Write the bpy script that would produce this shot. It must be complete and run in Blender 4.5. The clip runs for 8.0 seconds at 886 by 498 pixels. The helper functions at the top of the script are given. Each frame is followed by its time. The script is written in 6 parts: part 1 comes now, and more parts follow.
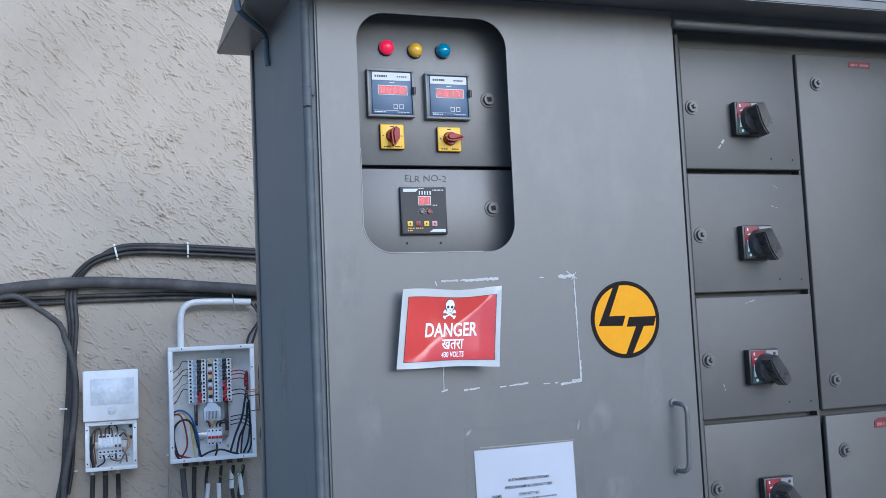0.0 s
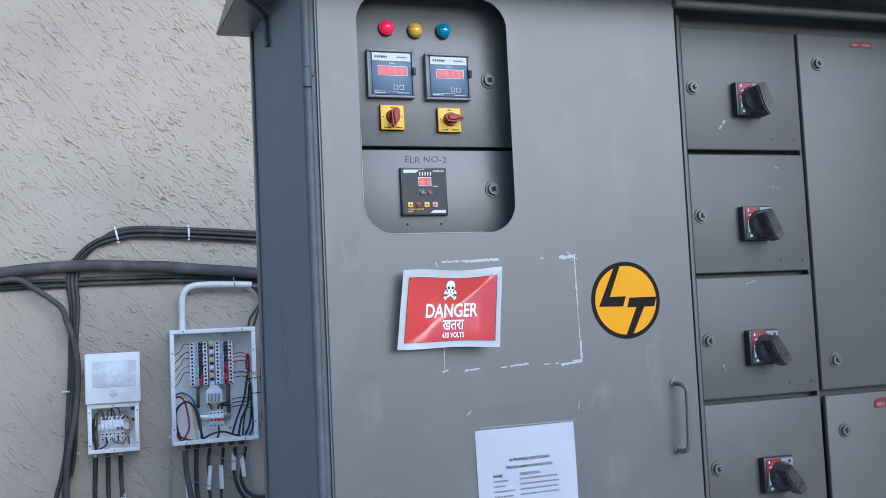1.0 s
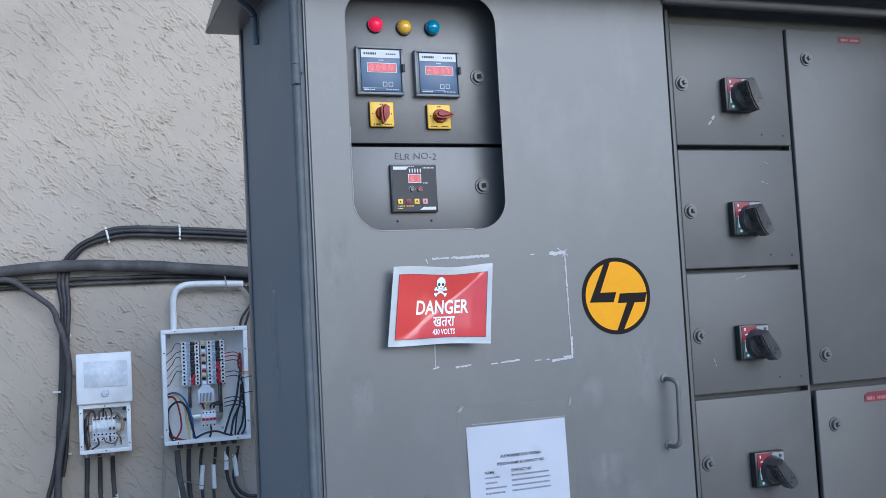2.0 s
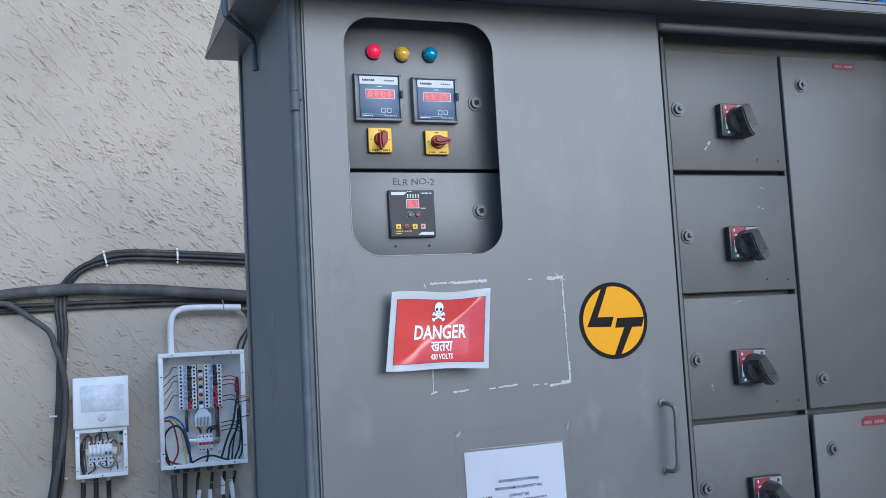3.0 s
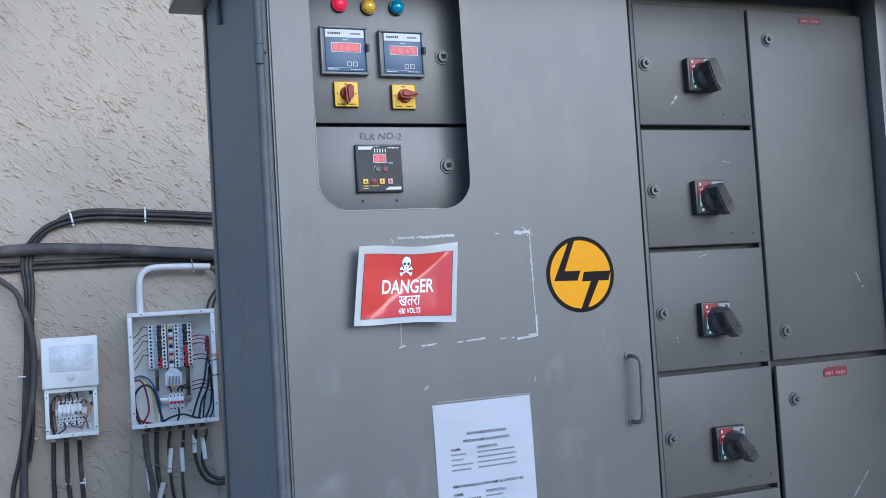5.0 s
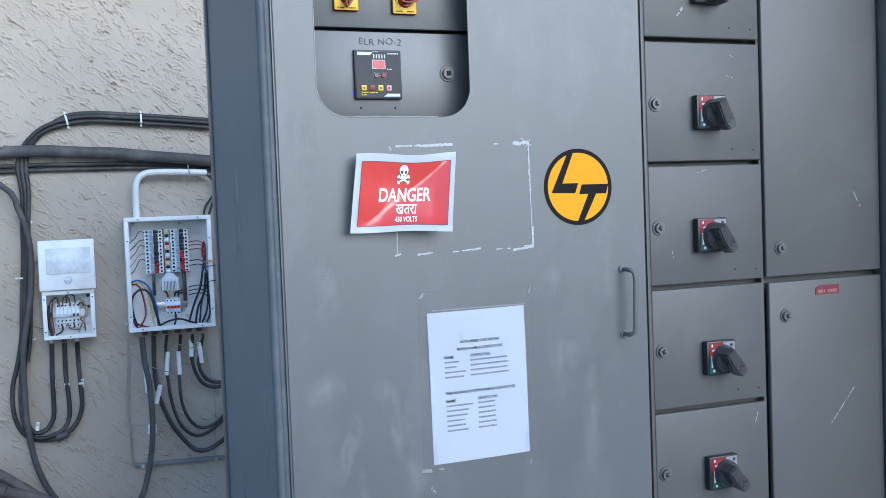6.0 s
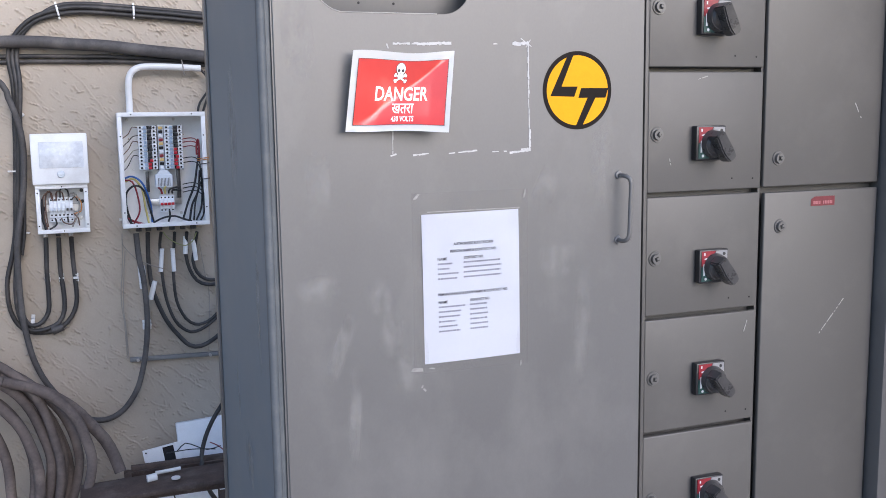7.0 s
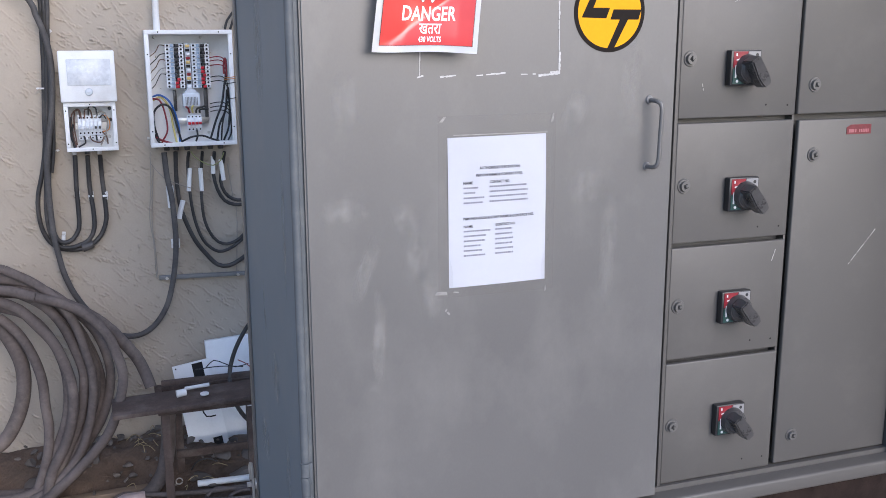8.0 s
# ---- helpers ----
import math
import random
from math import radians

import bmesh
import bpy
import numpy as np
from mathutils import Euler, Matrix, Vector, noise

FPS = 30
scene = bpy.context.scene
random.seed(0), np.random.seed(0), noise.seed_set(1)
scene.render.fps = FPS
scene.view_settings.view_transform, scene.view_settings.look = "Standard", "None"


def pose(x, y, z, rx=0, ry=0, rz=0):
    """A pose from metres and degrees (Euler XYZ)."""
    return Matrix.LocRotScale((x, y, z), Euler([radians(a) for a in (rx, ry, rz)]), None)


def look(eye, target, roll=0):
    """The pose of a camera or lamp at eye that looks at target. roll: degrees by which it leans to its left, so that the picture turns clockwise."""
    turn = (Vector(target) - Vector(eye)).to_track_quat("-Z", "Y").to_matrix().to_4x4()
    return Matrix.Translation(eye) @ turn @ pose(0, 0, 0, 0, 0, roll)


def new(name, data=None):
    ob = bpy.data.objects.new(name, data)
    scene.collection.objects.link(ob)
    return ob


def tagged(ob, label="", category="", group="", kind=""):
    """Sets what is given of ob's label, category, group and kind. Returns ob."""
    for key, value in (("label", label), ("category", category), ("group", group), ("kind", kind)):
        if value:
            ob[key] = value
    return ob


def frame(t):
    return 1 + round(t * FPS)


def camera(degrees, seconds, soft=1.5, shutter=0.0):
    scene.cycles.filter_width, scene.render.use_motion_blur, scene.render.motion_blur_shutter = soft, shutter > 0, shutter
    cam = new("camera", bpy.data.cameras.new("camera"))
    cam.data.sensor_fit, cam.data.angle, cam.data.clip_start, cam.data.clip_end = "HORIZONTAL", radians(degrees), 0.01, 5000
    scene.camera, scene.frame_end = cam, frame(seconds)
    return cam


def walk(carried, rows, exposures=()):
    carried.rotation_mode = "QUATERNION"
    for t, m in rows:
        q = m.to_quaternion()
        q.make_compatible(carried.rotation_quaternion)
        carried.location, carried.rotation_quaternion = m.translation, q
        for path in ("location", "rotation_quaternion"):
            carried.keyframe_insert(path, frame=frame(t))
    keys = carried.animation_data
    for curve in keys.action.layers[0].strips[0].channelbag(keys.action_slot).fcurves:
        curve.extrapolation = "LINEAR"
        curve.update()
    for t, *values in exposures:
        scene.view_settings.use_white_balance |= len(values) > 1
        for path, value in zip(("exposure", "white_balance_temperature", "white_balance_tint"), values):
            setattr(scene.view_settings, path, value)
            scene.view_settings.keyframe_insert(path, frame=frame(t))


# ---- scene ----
cam = camera(49.3, 8.0, soft=0.75)
PATH = [
    (0, (-0.339, -1.753, 1.76), (0.302, 0.134, 1.929), -2.6),
    (0.5, (-0.338, -1.756, 1.757), (0.31, 0.13, 1.912), -2.7),
    (1, (-0.338, -1.753, 1.754), (0.3, 0.137, 1.89), -2.7),
    (2.3, (-0.332, -1.754, 1.749), (0.323, 0.131, 1.883), -3.1),
    (2.5, (-0.334, -1.757, 1.754), (0.32, 0.127, 1.909), -3.1),
    (3, (-0.337, -1.761, 1.754), (0.322, 0.119, 1.933), -3.1),
    (3.5, (-0.338, -1.764, 1.753), (0.322, 0.114, 1.946), -2.7),
    (4, (-0.334, -1.769, 1.752), (0.348, 0.096, 1.992), -3.7),
    (4.5, (-0.332, -1.77, 1.748), (0.372, 0.093, 1.931), -4.2),
    (4.7, (-0.329, -1.767, 1.745), (0.381, 0.097, 1.893), -3.8),
    (5.8, (-0.328, -1.763, 1.734), (0.377, 0.108, 1.688), -2.6),
    (6, (-0.328, -1.762, 1.733), (0.38, 0.107, 1.649), -2.2),
    (6.5, (-0.324, -1.758, 1.73), (0.385, 0.103, 1.554), -1.5),
    (7, (-0.325, -1.756, 1.725), (0.381, 0.094, 1.446), -0.8),
    (7.5, (-0.317, -1.749, 1.722), (0.356, 0.091, 1.321), 0.0),
    (8, (-0.317, -1.749, 1.725), (0.324, 0.095, 1.29), -0.2),
]
EXPOSURES = [(0.0, 0.56, 5120, 9), (4.7, 0.45, 5120, 9), (6.0, 0.79, 5080, 6), (6.4, 0.82, 5100, 6), (6.5, 0.97, 5950, 17), (8.0, 1.06, 6050, 17)]
walk(cam, [(t, look(eye, target, roll)) for t, eye, target, roll in PATH], EXPOSURES)

# ---- light ----
world = bpy.data.worlds.new("sky")
scene.world = world
world.use_nodes = True
wn = world.node_tree.nodes
sky = wn.new("ShaderNodeTexSky")
sky.sky_type, sky.sun_disc = "NISHITA", False
SUN_ELEVATION, SUN_AZIMUTH = 24.0, 162.0      # degrees; azimuth clockwise from +y
sky.sun_elevation, sky.sun_rotation = radians(SUN_ELEVATION), radians(SUN_AZIMUTH)
sky.air_density, sky.dust_density, sky.ozone_density = 1.0, 0.8, 1.5
world.node_tree.links.new(sky.outputs[0], wn["Background"].inputs[0])
wn["Background"].inputs[1].default_value = 0.15
sun = new("sun", bpy.data.lights.new("sun", "SUN"))
sun.data.energy, sun.data.angle, sun.data.color = 1.3, radians(44), (1.0, 0.92, 0.82)
e, a = radians(SUN_ELEVATION), radians(SUN_AZIMUTH)
sun.matrix_world = look((math.sin(a) * math.cos(e) * 20, math.cos(a) * math.cos(e) * 20, math.sin(e) * 20), (0, 0, 0))


# ---- materials ----
def material(name, base, rough=0.5, metal=0.0, vary=0.12, scale=6.0, fine=90.0, bump=0.15, dirt=None, dirt_amount=0.0,
             dirt_scale=3.0, stretch=(1, 1, 1), coat=0.0, depth=0.002, random_tint=0.0):
    """Principled surface with broad blotches, fine grain, fine relief and optional dirt."""
    m = bpy.data.materials.new(name)
    m.use_nodes = True
    n, l = m.node_tree.nodes, m.node_tree.links
    p = n["Principled BSDF"]
    tc, mp = n.new("ShaderNodeTexCoord"), n.new("ShaderNodeMapping")
    mp.inputs["Scale"].default_value = stretch
    l.new(tc.outputs["Object"], mp.inputs[0])
    big, small = n.new("ShaderNodeTexNoise"), n.new("ShaderNodeTexNoise")
    big.inputs["Scale"].default_value, big.inputs["Detail"].default_value, big.inputs["Roughness"].default_value = scale, 8, 0.6
    small.inputs["Scale"].default_value, small.inputs["Detail"].default_value = fine, 4
    l.new(mp.outputs[0], big.inputs[0]), l.new(mp.outputs[0], small.inputs[0])
    mix = n.new("ShaderNodeMix")
    mix.data_type = "RGBA"
    mix.inputs["A"].default_value = (*[c * (1 - vary) for c in base], 1)
    mix.inputs["B"].default_value = (*[min(1, c * (1 + vary)) for c in base], 1)
    add = n.new("ShaderNodeMath")
    add.operation = "MULTIPLY_ADD"
    add.inputs[1].default_value = 0.35
    ramp = n.new("ShaderNodeMapRange")
    ramp.inputs[1].default_value, ramp.inputs[2].default_value = 0.45, 0.9
    l.new(small.outputs[0], add.inputs[0]), l.new(big.outputs[0], add.inputs[2])
    l.new(add.outputs[0], ramp.inputs[0]), l.new(ramp.outputs[0], mix.inputs["Factor"])
    colour = mix.outputs["Result"]
    if dirt:
        d = n.new("ShaderNodeTexNoise")
        d.inputs["Scale"].default_value, d.inputs["Detail"].default_value, d.inputs["Roughness"].default_value = dirt_scale, 10, 0.65
        l.new(mp.outputs[0], d.inputs[0])
        dr = n.new("ShaderNodeMapRange")
        dr.inputs[1].default_value, dr.inputs[2].default_value, dr.inputs[4].default_value = 0.5, 0.75, dirt_amount
        l.new(d.outputs[0], dr.inputs[0])
        dm = n.new("ShaderNodeMix")
        dm.data_type = "RGBA"
        dm.inputs["B"].default_value = (*dirt, 1)
        l.new(dr.outputs[0], dm.inputs["Factor"]), l.new(colour, dm.inputs["A"])
        colour = dm.outputs["Result"]
    if random_tint:
        oi, hs = n.new("ShaderNodeObjectInfo"), n.new("ShaderNodeHueSaturation")
        rr = n.new("ShaderNodeMapRange")
        rr.inputs[3].default_value, rr.inputs[4].default_value = 1 - random_tint, 1 + random_tint
        l.new(oi.outputs["Random"], rr.inputs[0]), l.new(rr.outputs[0], hs.inputs["Value"]), l.new(colour, hs.inputs["Color"])
        colour = hs.outputs[0]
    l.new(colour, p.inputs["Base Color"])
    rm = n.new("ShaderNodeMapRange")
    rm.inputs[3].default_value, rm.inputs[4].default_value = max(0.03, rough - 0.08), min(1, rough + 0.1)
    l.new(big.outputs[0], rm.inputs[0]), l.new(rm.outputs[0], p.inputs["Roughness"])
    p.inputs["Metallic"].default_value, p.inputs["Coat Weight"].default_value = metal, coat
    if bump:
        b = n.new("ShaderNodeBump")
        b.inputs["Strength"].default_value, b.inputs["Distance"].default_value = bump, depth
        l.new(add.outputs[0], b.inputs["Height"]), l.new(b.outputs[0], p.inputs["Normal"])
    return m


def glowing(name, colour, strength, base=None):
    m = material(name, base or colour, 0.25, vary=0.03, bump=0)
    p = m.node_tree.nodes["Principled BSDF"]
    p.inputs["Emission Color"].default_value, p.inputs["Emission Strength"].default_value = (*colour, 1), strength
    return m


PAINT = material("grey_enamel", (0.122, 0.120, 0.117), 0.38, vary=0.09, scale=2.0, fine=210, bump=0.14, depth=0.0007,
                 dirt=(0.235, 0.228, 0.214), dirt_amount=0.42, dirt_scale=3.4, stretch=(1.2, 1.2, 0.75))
PAINT.node_tree.nodes["Principled BSDF"].inputs["Specular IOR Level"].default_value = 0.65
# cabinet enamel again, with the blue skylight on the side put into its colour
PAINT_MATT = material("enamel_skylight_tint", (0.142, 0.176, 0.205), 0.55, vary=0.09, scale=2.0, fine=210, bump=0.14, depth=0.0007,
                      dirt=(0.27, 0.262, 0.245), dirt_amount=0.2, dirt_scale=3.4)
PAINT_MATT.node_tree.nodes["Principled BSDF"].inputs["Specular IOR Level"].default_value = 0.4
# chipped enamel, darkened: shade along the hinge edge is put into the colour
PAINT_POST = material("worn_enamel_shade_tone", (0.085, 0.097, 0.108), 0.6, vary=0.15, scale=9, fine=210, bump=0.2, depth=0.0007, dirt=(0.2, 0.195, 0.185), dirt_amount=0.4, dirt_scale=18)
PAINT_INNER = material("grey_enamel_inner", (0.096, 0.092, 0.086), 0.46, dirt=(0.158, 0.150, 0.138), dirt_amount=0.3, dirt_scale=6, vary=0.05, scale=3, fine=240, bump=0.1, depth=0.0005)
PAINT_TUBE = material("grey_enamel_tube", (0.19, 0.19, 0.19), 0.38, vary=0.08, scale=9, fine=200, bump=0.2, depth=0.001,
                      dirt=(0.12, 0.11, 0.10), dirt_amount=0.35, dirt_scale=22)
RUST = material("rusty_steel", (0.022, 0.015, 0.013), 0.85, vary=0.4, scale=14, fine=160, bump=0.5, dirt=(0.07, 0.05, 0.04), dirt_amount=0.3, dirt_scale=9)
RUST.node_tree.nodes["Principled BSDF"].inputs["Specular IOR Level"].default_value = 0.1
RUST_DUSTY = material("dusty_rusty_steel", (0.085, 0.060, 0.05), 0.8, vary=0.4, scale=14, fine=160, bump=0.5, dirt=(0.22, 0.185, 0.16), dirt_amount=0.7, dirt_scale=9)
STUCCO = material("stucco", (0.438, 0.380, 0.310), 0.9, vary=0.08, scale=2.2, fine=160, bump=0.35, depth=0.002,
                  dirt=(0.31, 0.265, 0.21), dirt_amount=0.45, dirt_scale=1.6)
SOIL = material("soil", (0.105, 0.072, 0.052), 0.95, vary=0.4, scale=7, fine=60, bump=0.9, depth=0.02, dirt=(0.14, 0.108, 0.082), dirt_amount=0.6, dirt_scale=3)
# paler ground, out of view in front, added to bounce light under the eave
BOUNCE_GROUND = material("pale_bounce_ground", (0.34, 0.305, 0.265), 0.95, vary=0.15, scale=1.5, fine=40, bump=0.4, depth=0.01)
STONE = material("rubble", (0.145, 0.125, 0.11), 0.9, vary=0.25, scale=14, fine=90, bump=0.6, depth=0.006, random_tint=0.35)
CONCRETE = material("concrete", (0.34, 0.32, 0.29), 0.9, vary=0.15, scale=5, fine=110, bump=0.5, depth=0.004)
RUBBER = material("cable_sheath", (0.03, 0.029, 0.029), 0.55, vary=0.35, scale=16, fine=120, bump=0.25, dirt=(0.17, 0.15, 0.135), dirt_amount=0.72, dirt_scale=5)
RUBBER_DUSTY = material("dusty_cable_sheath", (0.105, 0.085, 0.077), 0.8, vary=0.4, scale=9, fine=90, bump=0.4, dirt=(0.26, 0.213, 0.182), dirt_amount=0.85, dirt_scale=5)
SHEATH = material("grey_cable_sheath", (0.075, 0.070, 0.068), 0.7, vary=0.35, scale=14, fine=120, bump=0.3, dirt=(0.21, 0.19, 0.172), dirt_amount=0.75, dirt_scale=5)
BLACK = material("black_plastic", (0.022, 0.022, 0.024), 0.38, vary=0.2, scale=30, fine=300, bump=0.08, depth=0.0004)
# near-black for holes and terminals; also paints the unlit cabinet interior
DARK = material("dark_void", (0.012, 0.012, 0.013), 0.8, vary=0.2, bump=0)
KNOB = material("grey_black_plastic", (0.055, 0.053, 0.053), 0.28, vary=0.25, scale=30, fine=260, bump=0.15, depth=0.0006)
WHITE = material("white_enamel", (0.85, 0.85, 0.845), 0.4, vary=0.05, scale=8, fine=180, bump=0.06, depth=0.0005, dirt=(0.42, 0.39, 0.34), dirt_amount=0.35, dirt_scale=7)
PVC = material("white_pvc", (0.76, 0.76, 0.75), 0.35, vary=0.05, scale=12, bump=0.05, dirt=(0.5, 0.46, 0.4), dirt_amount=0.3, dirt_scale=9)
MCB_GREY = material("light_grey_plastic", (0.66, 0.70, 0.75), 0.45, vary=0.05, scale=40, bump=0.03)
MCB_WHITE = material("white_plastic", (0.80, 0.83, 0.87), 0.4, vary=0.04, scale=40, bump=0.03)
BUS_YELLOW = material("pale_yellow_plastic", (0.72, 0.52, 0.20), 0.45, vary=0.06, bump=0)
MCB_BLUE = material("blue_grey_print", (0.30, 0.40, 0.52), 0.45, vary=0.08, scale=60, bump=0)
RED_BRIGHT = material("red_toggle_plastic", (0.50, 0.015, 0.03), 0.35, vary=0.06, bump=0)
STEEL = material("zinc_plated_steel", (0.62, 0.61, 0.60), 0.35, metal=0.9, vary=0.15, scale=40, fine=300, bump=0.1, depth=0.0005)
LOCK = material("dull_chrome", (0.12, 0.117, 0.112), 0.38, metal=0.1, vary=0.15, scale=60, fine=400, bump=0.1, depth=0.0004)
YELLOW = material("yellow_plastic", (0.80, 0.50, 0.03), 0.4, vary=0.06, scale=30, bump=0.04)
YELLOW_FILM = material("yellow_vinyl", (0.76, 0.34, 0.004), 0.5, vary=0.06, scale=14, fine=200, bump=0.05, depth=0.0004)
BLACK_FILM = material("black_vinyl", (0.012, 0.009, 0.008), 0.6, vary=0.25, scale=20, bump=0.05, depth=0.0004)
for film_ in (YELLOW_FILM, BLACK_FILM):
    film_.node_tree.nodes["Principled BSDF"].inputs["Specular IOR Level"].default_value = 0.12
KNOB_RED = material("dark_red_plastic", (0.25, 0.014, 0.010), 0.25, vary=0.12, scale=30, bump=0.04)
KNOB_RED.node_tree.nodes["Principled BSDF"].inputs["Specular IOR Level"].default_value = 0.25
RED_FILM = material("red_glossy_film", (0.58, 0.055, 0.045), 0.22, vary=0.06, scale=9, fine=60, bump=0.12, depth=0.002, coat=0.4)
WHITE_FILM = material("white_glossy_film", (0.86, 0.87, 0.86), 0.35, vary=0.02, scale=12, bump=0.03)
PAPER = material("white_paper", (0.76, 0.78, 0.84), 0.55, vary=0.02, scale=7, fine=220, bump=0.05, depth=0.0004)
INK_GREY = material("grey_ink", (0.015, 0.015, 0.025), 0.6, vary=0.2, scale=90, bump=0)
INK = material("ink", (0.03, 0.03, 0.035), 0.6, vary=0.2, scale=90, bump=0)
INK_PALE = material("pale_ink", (0.20, 0.20, 0.25), 0.6, vary=0.2, scale=90, bump=0)
PENCIL = material("pencil", (0.085, 0.08, 0.078), 0.7, vary=0.3, scale=120, bump=0)
TAPE = material("tape_residue", (0.47, 0.47, 0.47), 0.6, vary=0.15, scale=50, fine=200, bump=0.2, depth=0.0005)
CHALK = material("chalky_scuff", (0.40, 0.39, 0.37), 0.75, vary=0.15, scale=60, bump=0.1)
SCRAP = material("grubby_clear_tape", (0.27, 0.262, 0.25), 0.4, vary=0.3, scale=120, fine=300, bump=0.3, depth=0.0006)
NAVY = material("blue_meter_face", (0.05, 0.10, 0.19), 0.35, vary=0.06, scale=30, bump=0)
PRINT_GREY = material("grey_print", (0.26, 0.26, 0.265), 0.4, vary=0.1, scale=40, bump=0)
SILVER = material("silver_print", (0.55, 0.57, 0.58), 0.35, vary=0.04, scale=40, bump=0)
SMOKE = material("meter_cover_frame", (0.15, 0.158, 0.165), 0.32, vary=0.15, scale=40, bump=0.03)
DISPLAY = glowing("red_display_window", (0.8, 0.02, 0.05), 0.14, (0.30, 0.01, 0.015))
DIGIT = glowing("red_digits", (1.0, 0.05, 0.08), 0.75)
LAMP_RED = glowing("red_lamp_lens", (1.0, 0.015, 0.07), 0.28, (0.66, 0.012, 0.06))
LAMP_YELLOW = material("yellow_lamp_lens", (0.86, 0.50, 0.03), 0.10, vary=0.06, bump=0, coat=1.0)
LAMP_BLUE = material("blue_lamp_lens", (0.012, 0.27, 0.46), 0.10, vary=0.06, bump=0, coat=1.0)
RED = material("red_plastic", (0.22, 0.012, 0.022), 0.4, vary=0.08, scale=40, bump=0)
TAG_RED = material("dull_red_tag", (0.15, 0.022, 0.028), 0.5, vary=0.2, scale=60, bump=0.05)
TAG_PRINT = material("faded_tag_print", (0.36, 0.13, 0.14), 0.5, vary=0.2, bump=0)
GREEN = material("teal_plastic", (0.012, 0.055, 0.05), 0.4, vary=0.08, scale=40, bump=0)
PINK = material("pale_pink_print", (0.62, 0.30, 0.32), 0.5, vary=0.1, bump=0)
BLUE_SIGN = material("blue_board", (0.02, 0.22, 0.56), 0.4, vary=0.05, scale=6, bump=0.05)
WIRE = {"black": material("black_wire", (0.02, 0.021, 0.024), 0.45, bump=0), "red": material("red_wire", (0.24, 0.02, 0.03), 0.45, bump=0),
        "yellow": material("yellow_wire", (0.66, 0.56, 0.20), 0.45, bump=0), "blue": material("blue_wire", (0.03, 0.13, 0.42), 0.45, bump=0),
        "grey": material("grey_wire", (0.30, 0.28, 0.25), 0.6, bump=0), "brown": material("brown_wire", (0.13, 0.07, 0.05), 0.5, bump=0),
        "orange": material("orange_wire", (0.55, 0.22, 0.05), 0.5, bump=0), "green": material("green_wire", (0.30, 0.33, 0.14), 0.5, bump=0)}
TIMBER = material("old_timber", (0.22, 0.16, 0.11), 0.8, vary=0.25, scale=5, fine=70, bump=0.4, stretch=(0.2, 1, 1))
CLOTH = material("pale_cloth", (0.52, 0.40, 0.36), 0.9, vary=0.15, scale=20, fine=200, bump=0.3)
DRY_LEAF = material("dry_straw", (0.36, 0.28, 0.15), 0.8, vary=0.25, scale=30, bump=0.2)
ADDED_WALL = material("added_wall", (0.30, 0.275, 0.24), 0.9, vary=0.15, scale=0.6, fine=20, bump=0.2)
FAR_WALL = material("pale_render", (0.72, 0.70, 0.67), 0.85, vary=0.06, scale=1.5, bump=0.2)
GREY_SHEET = material("grey_sheet", (0.16, 0.16, 0.165), 0.6, vary=0.1, scale=2, bump=0.1)
RED_OXIDE = material("red_oxide_paint", (0.30, 0.10, 0.075), 0.6, vary=0.15, scale=9, bump=0.2)


# ---- builders ----
def mesh_of(name, bm, mats, smooth=False):
    me = bpy.data.meshes.new(name)
    bm.to_mesh(me)
    bm.free()
    for m in (mats if isinstance(mats, (list, tuple)) else [mats]):
        me.materials.append(m)
    if smooth:
        me.shade_smooth()
        me.set_sharp_from_angle(angle=radians(38))
    return me


def thing(name, label, category, group="", at=(0, 0, 0)):
    ob = new(name)
    ob.empty_display_size = 0.05
    ob.location = at
    return tagged(ob, label, category, group)


def adopt(ob, parent, local):
    if parent is not None:
        ob.parent = parent
        if not local:
            ob.matrix_parent_inverse = parent.matrix_basis.inverted()
    return ob


def part(name, bm, mats, parent, label="", smooth=True, local=False, at=None, kind=""):
    ob = new(name, bm if isinstance(bm, bpy.types.Mesh) else mesh_of(name, bm, mats, smooth))
    if at is not None:
        ob.matrix_basis = at if isinstance(at, Matrix) else Matrix.Translation(at)
    return tagged(adopt(ob, parent, local), label, kind=kind)


def single(name, bm, mats, label, category, group="", kind="", smooth=True):
    return tagged(new(name, bm if isinstance(bm, bpy.types.Mesh) else mesh_of(name, bm, mats, smooth)), label, category, group, kind)


def box(bm, x0, x1, y0, y1, z0, z1, bevel=0.0, mi=0, m=None, segments=2):
    vs = bmesh.ops.create_cube(bm, size=1.0, matrix=(m or Matrix()) @ Matrix.LocRotScale(((x0 + x1) / 2, (y0 + y1) / 2, (z0 + z1) / 2), None, (x1 - x0, y1 - y0, z1 - z0)))["verts"]
    faces = {f for v in vs for f in v.link_faces}
    for f in faces:
        f.material_index = mi
    if bevel:
        r = bmesh.ops.bevel(bm, geom=list({ed for v in vs for ed in v.link_edges}), offset=bevel, segments=segments, affect="EDGES", profile=0.5)
        for f in r["faces"]:
            f.material_index = mi
    return bm


def rod(bm, p, q, r, n=16, r2=None, mi=0):
    p, q = Vector(p), Vector(q)
    m = Matrix.Translation((p + q) / 2) @ (q - p).to_track_quat("Z", "Y").to_matrix().to_4x4()
    vs = bmesh.ops.create_cone(bm, cap_ends=True, segments=n, radius1=r, radius2=r if r2 is None else r2, depth=(q - p).length, matrix=m)["verts"]
    for f in {f for v in vs for f in v.link_faces}:
        f.material_index = mi
    return bm


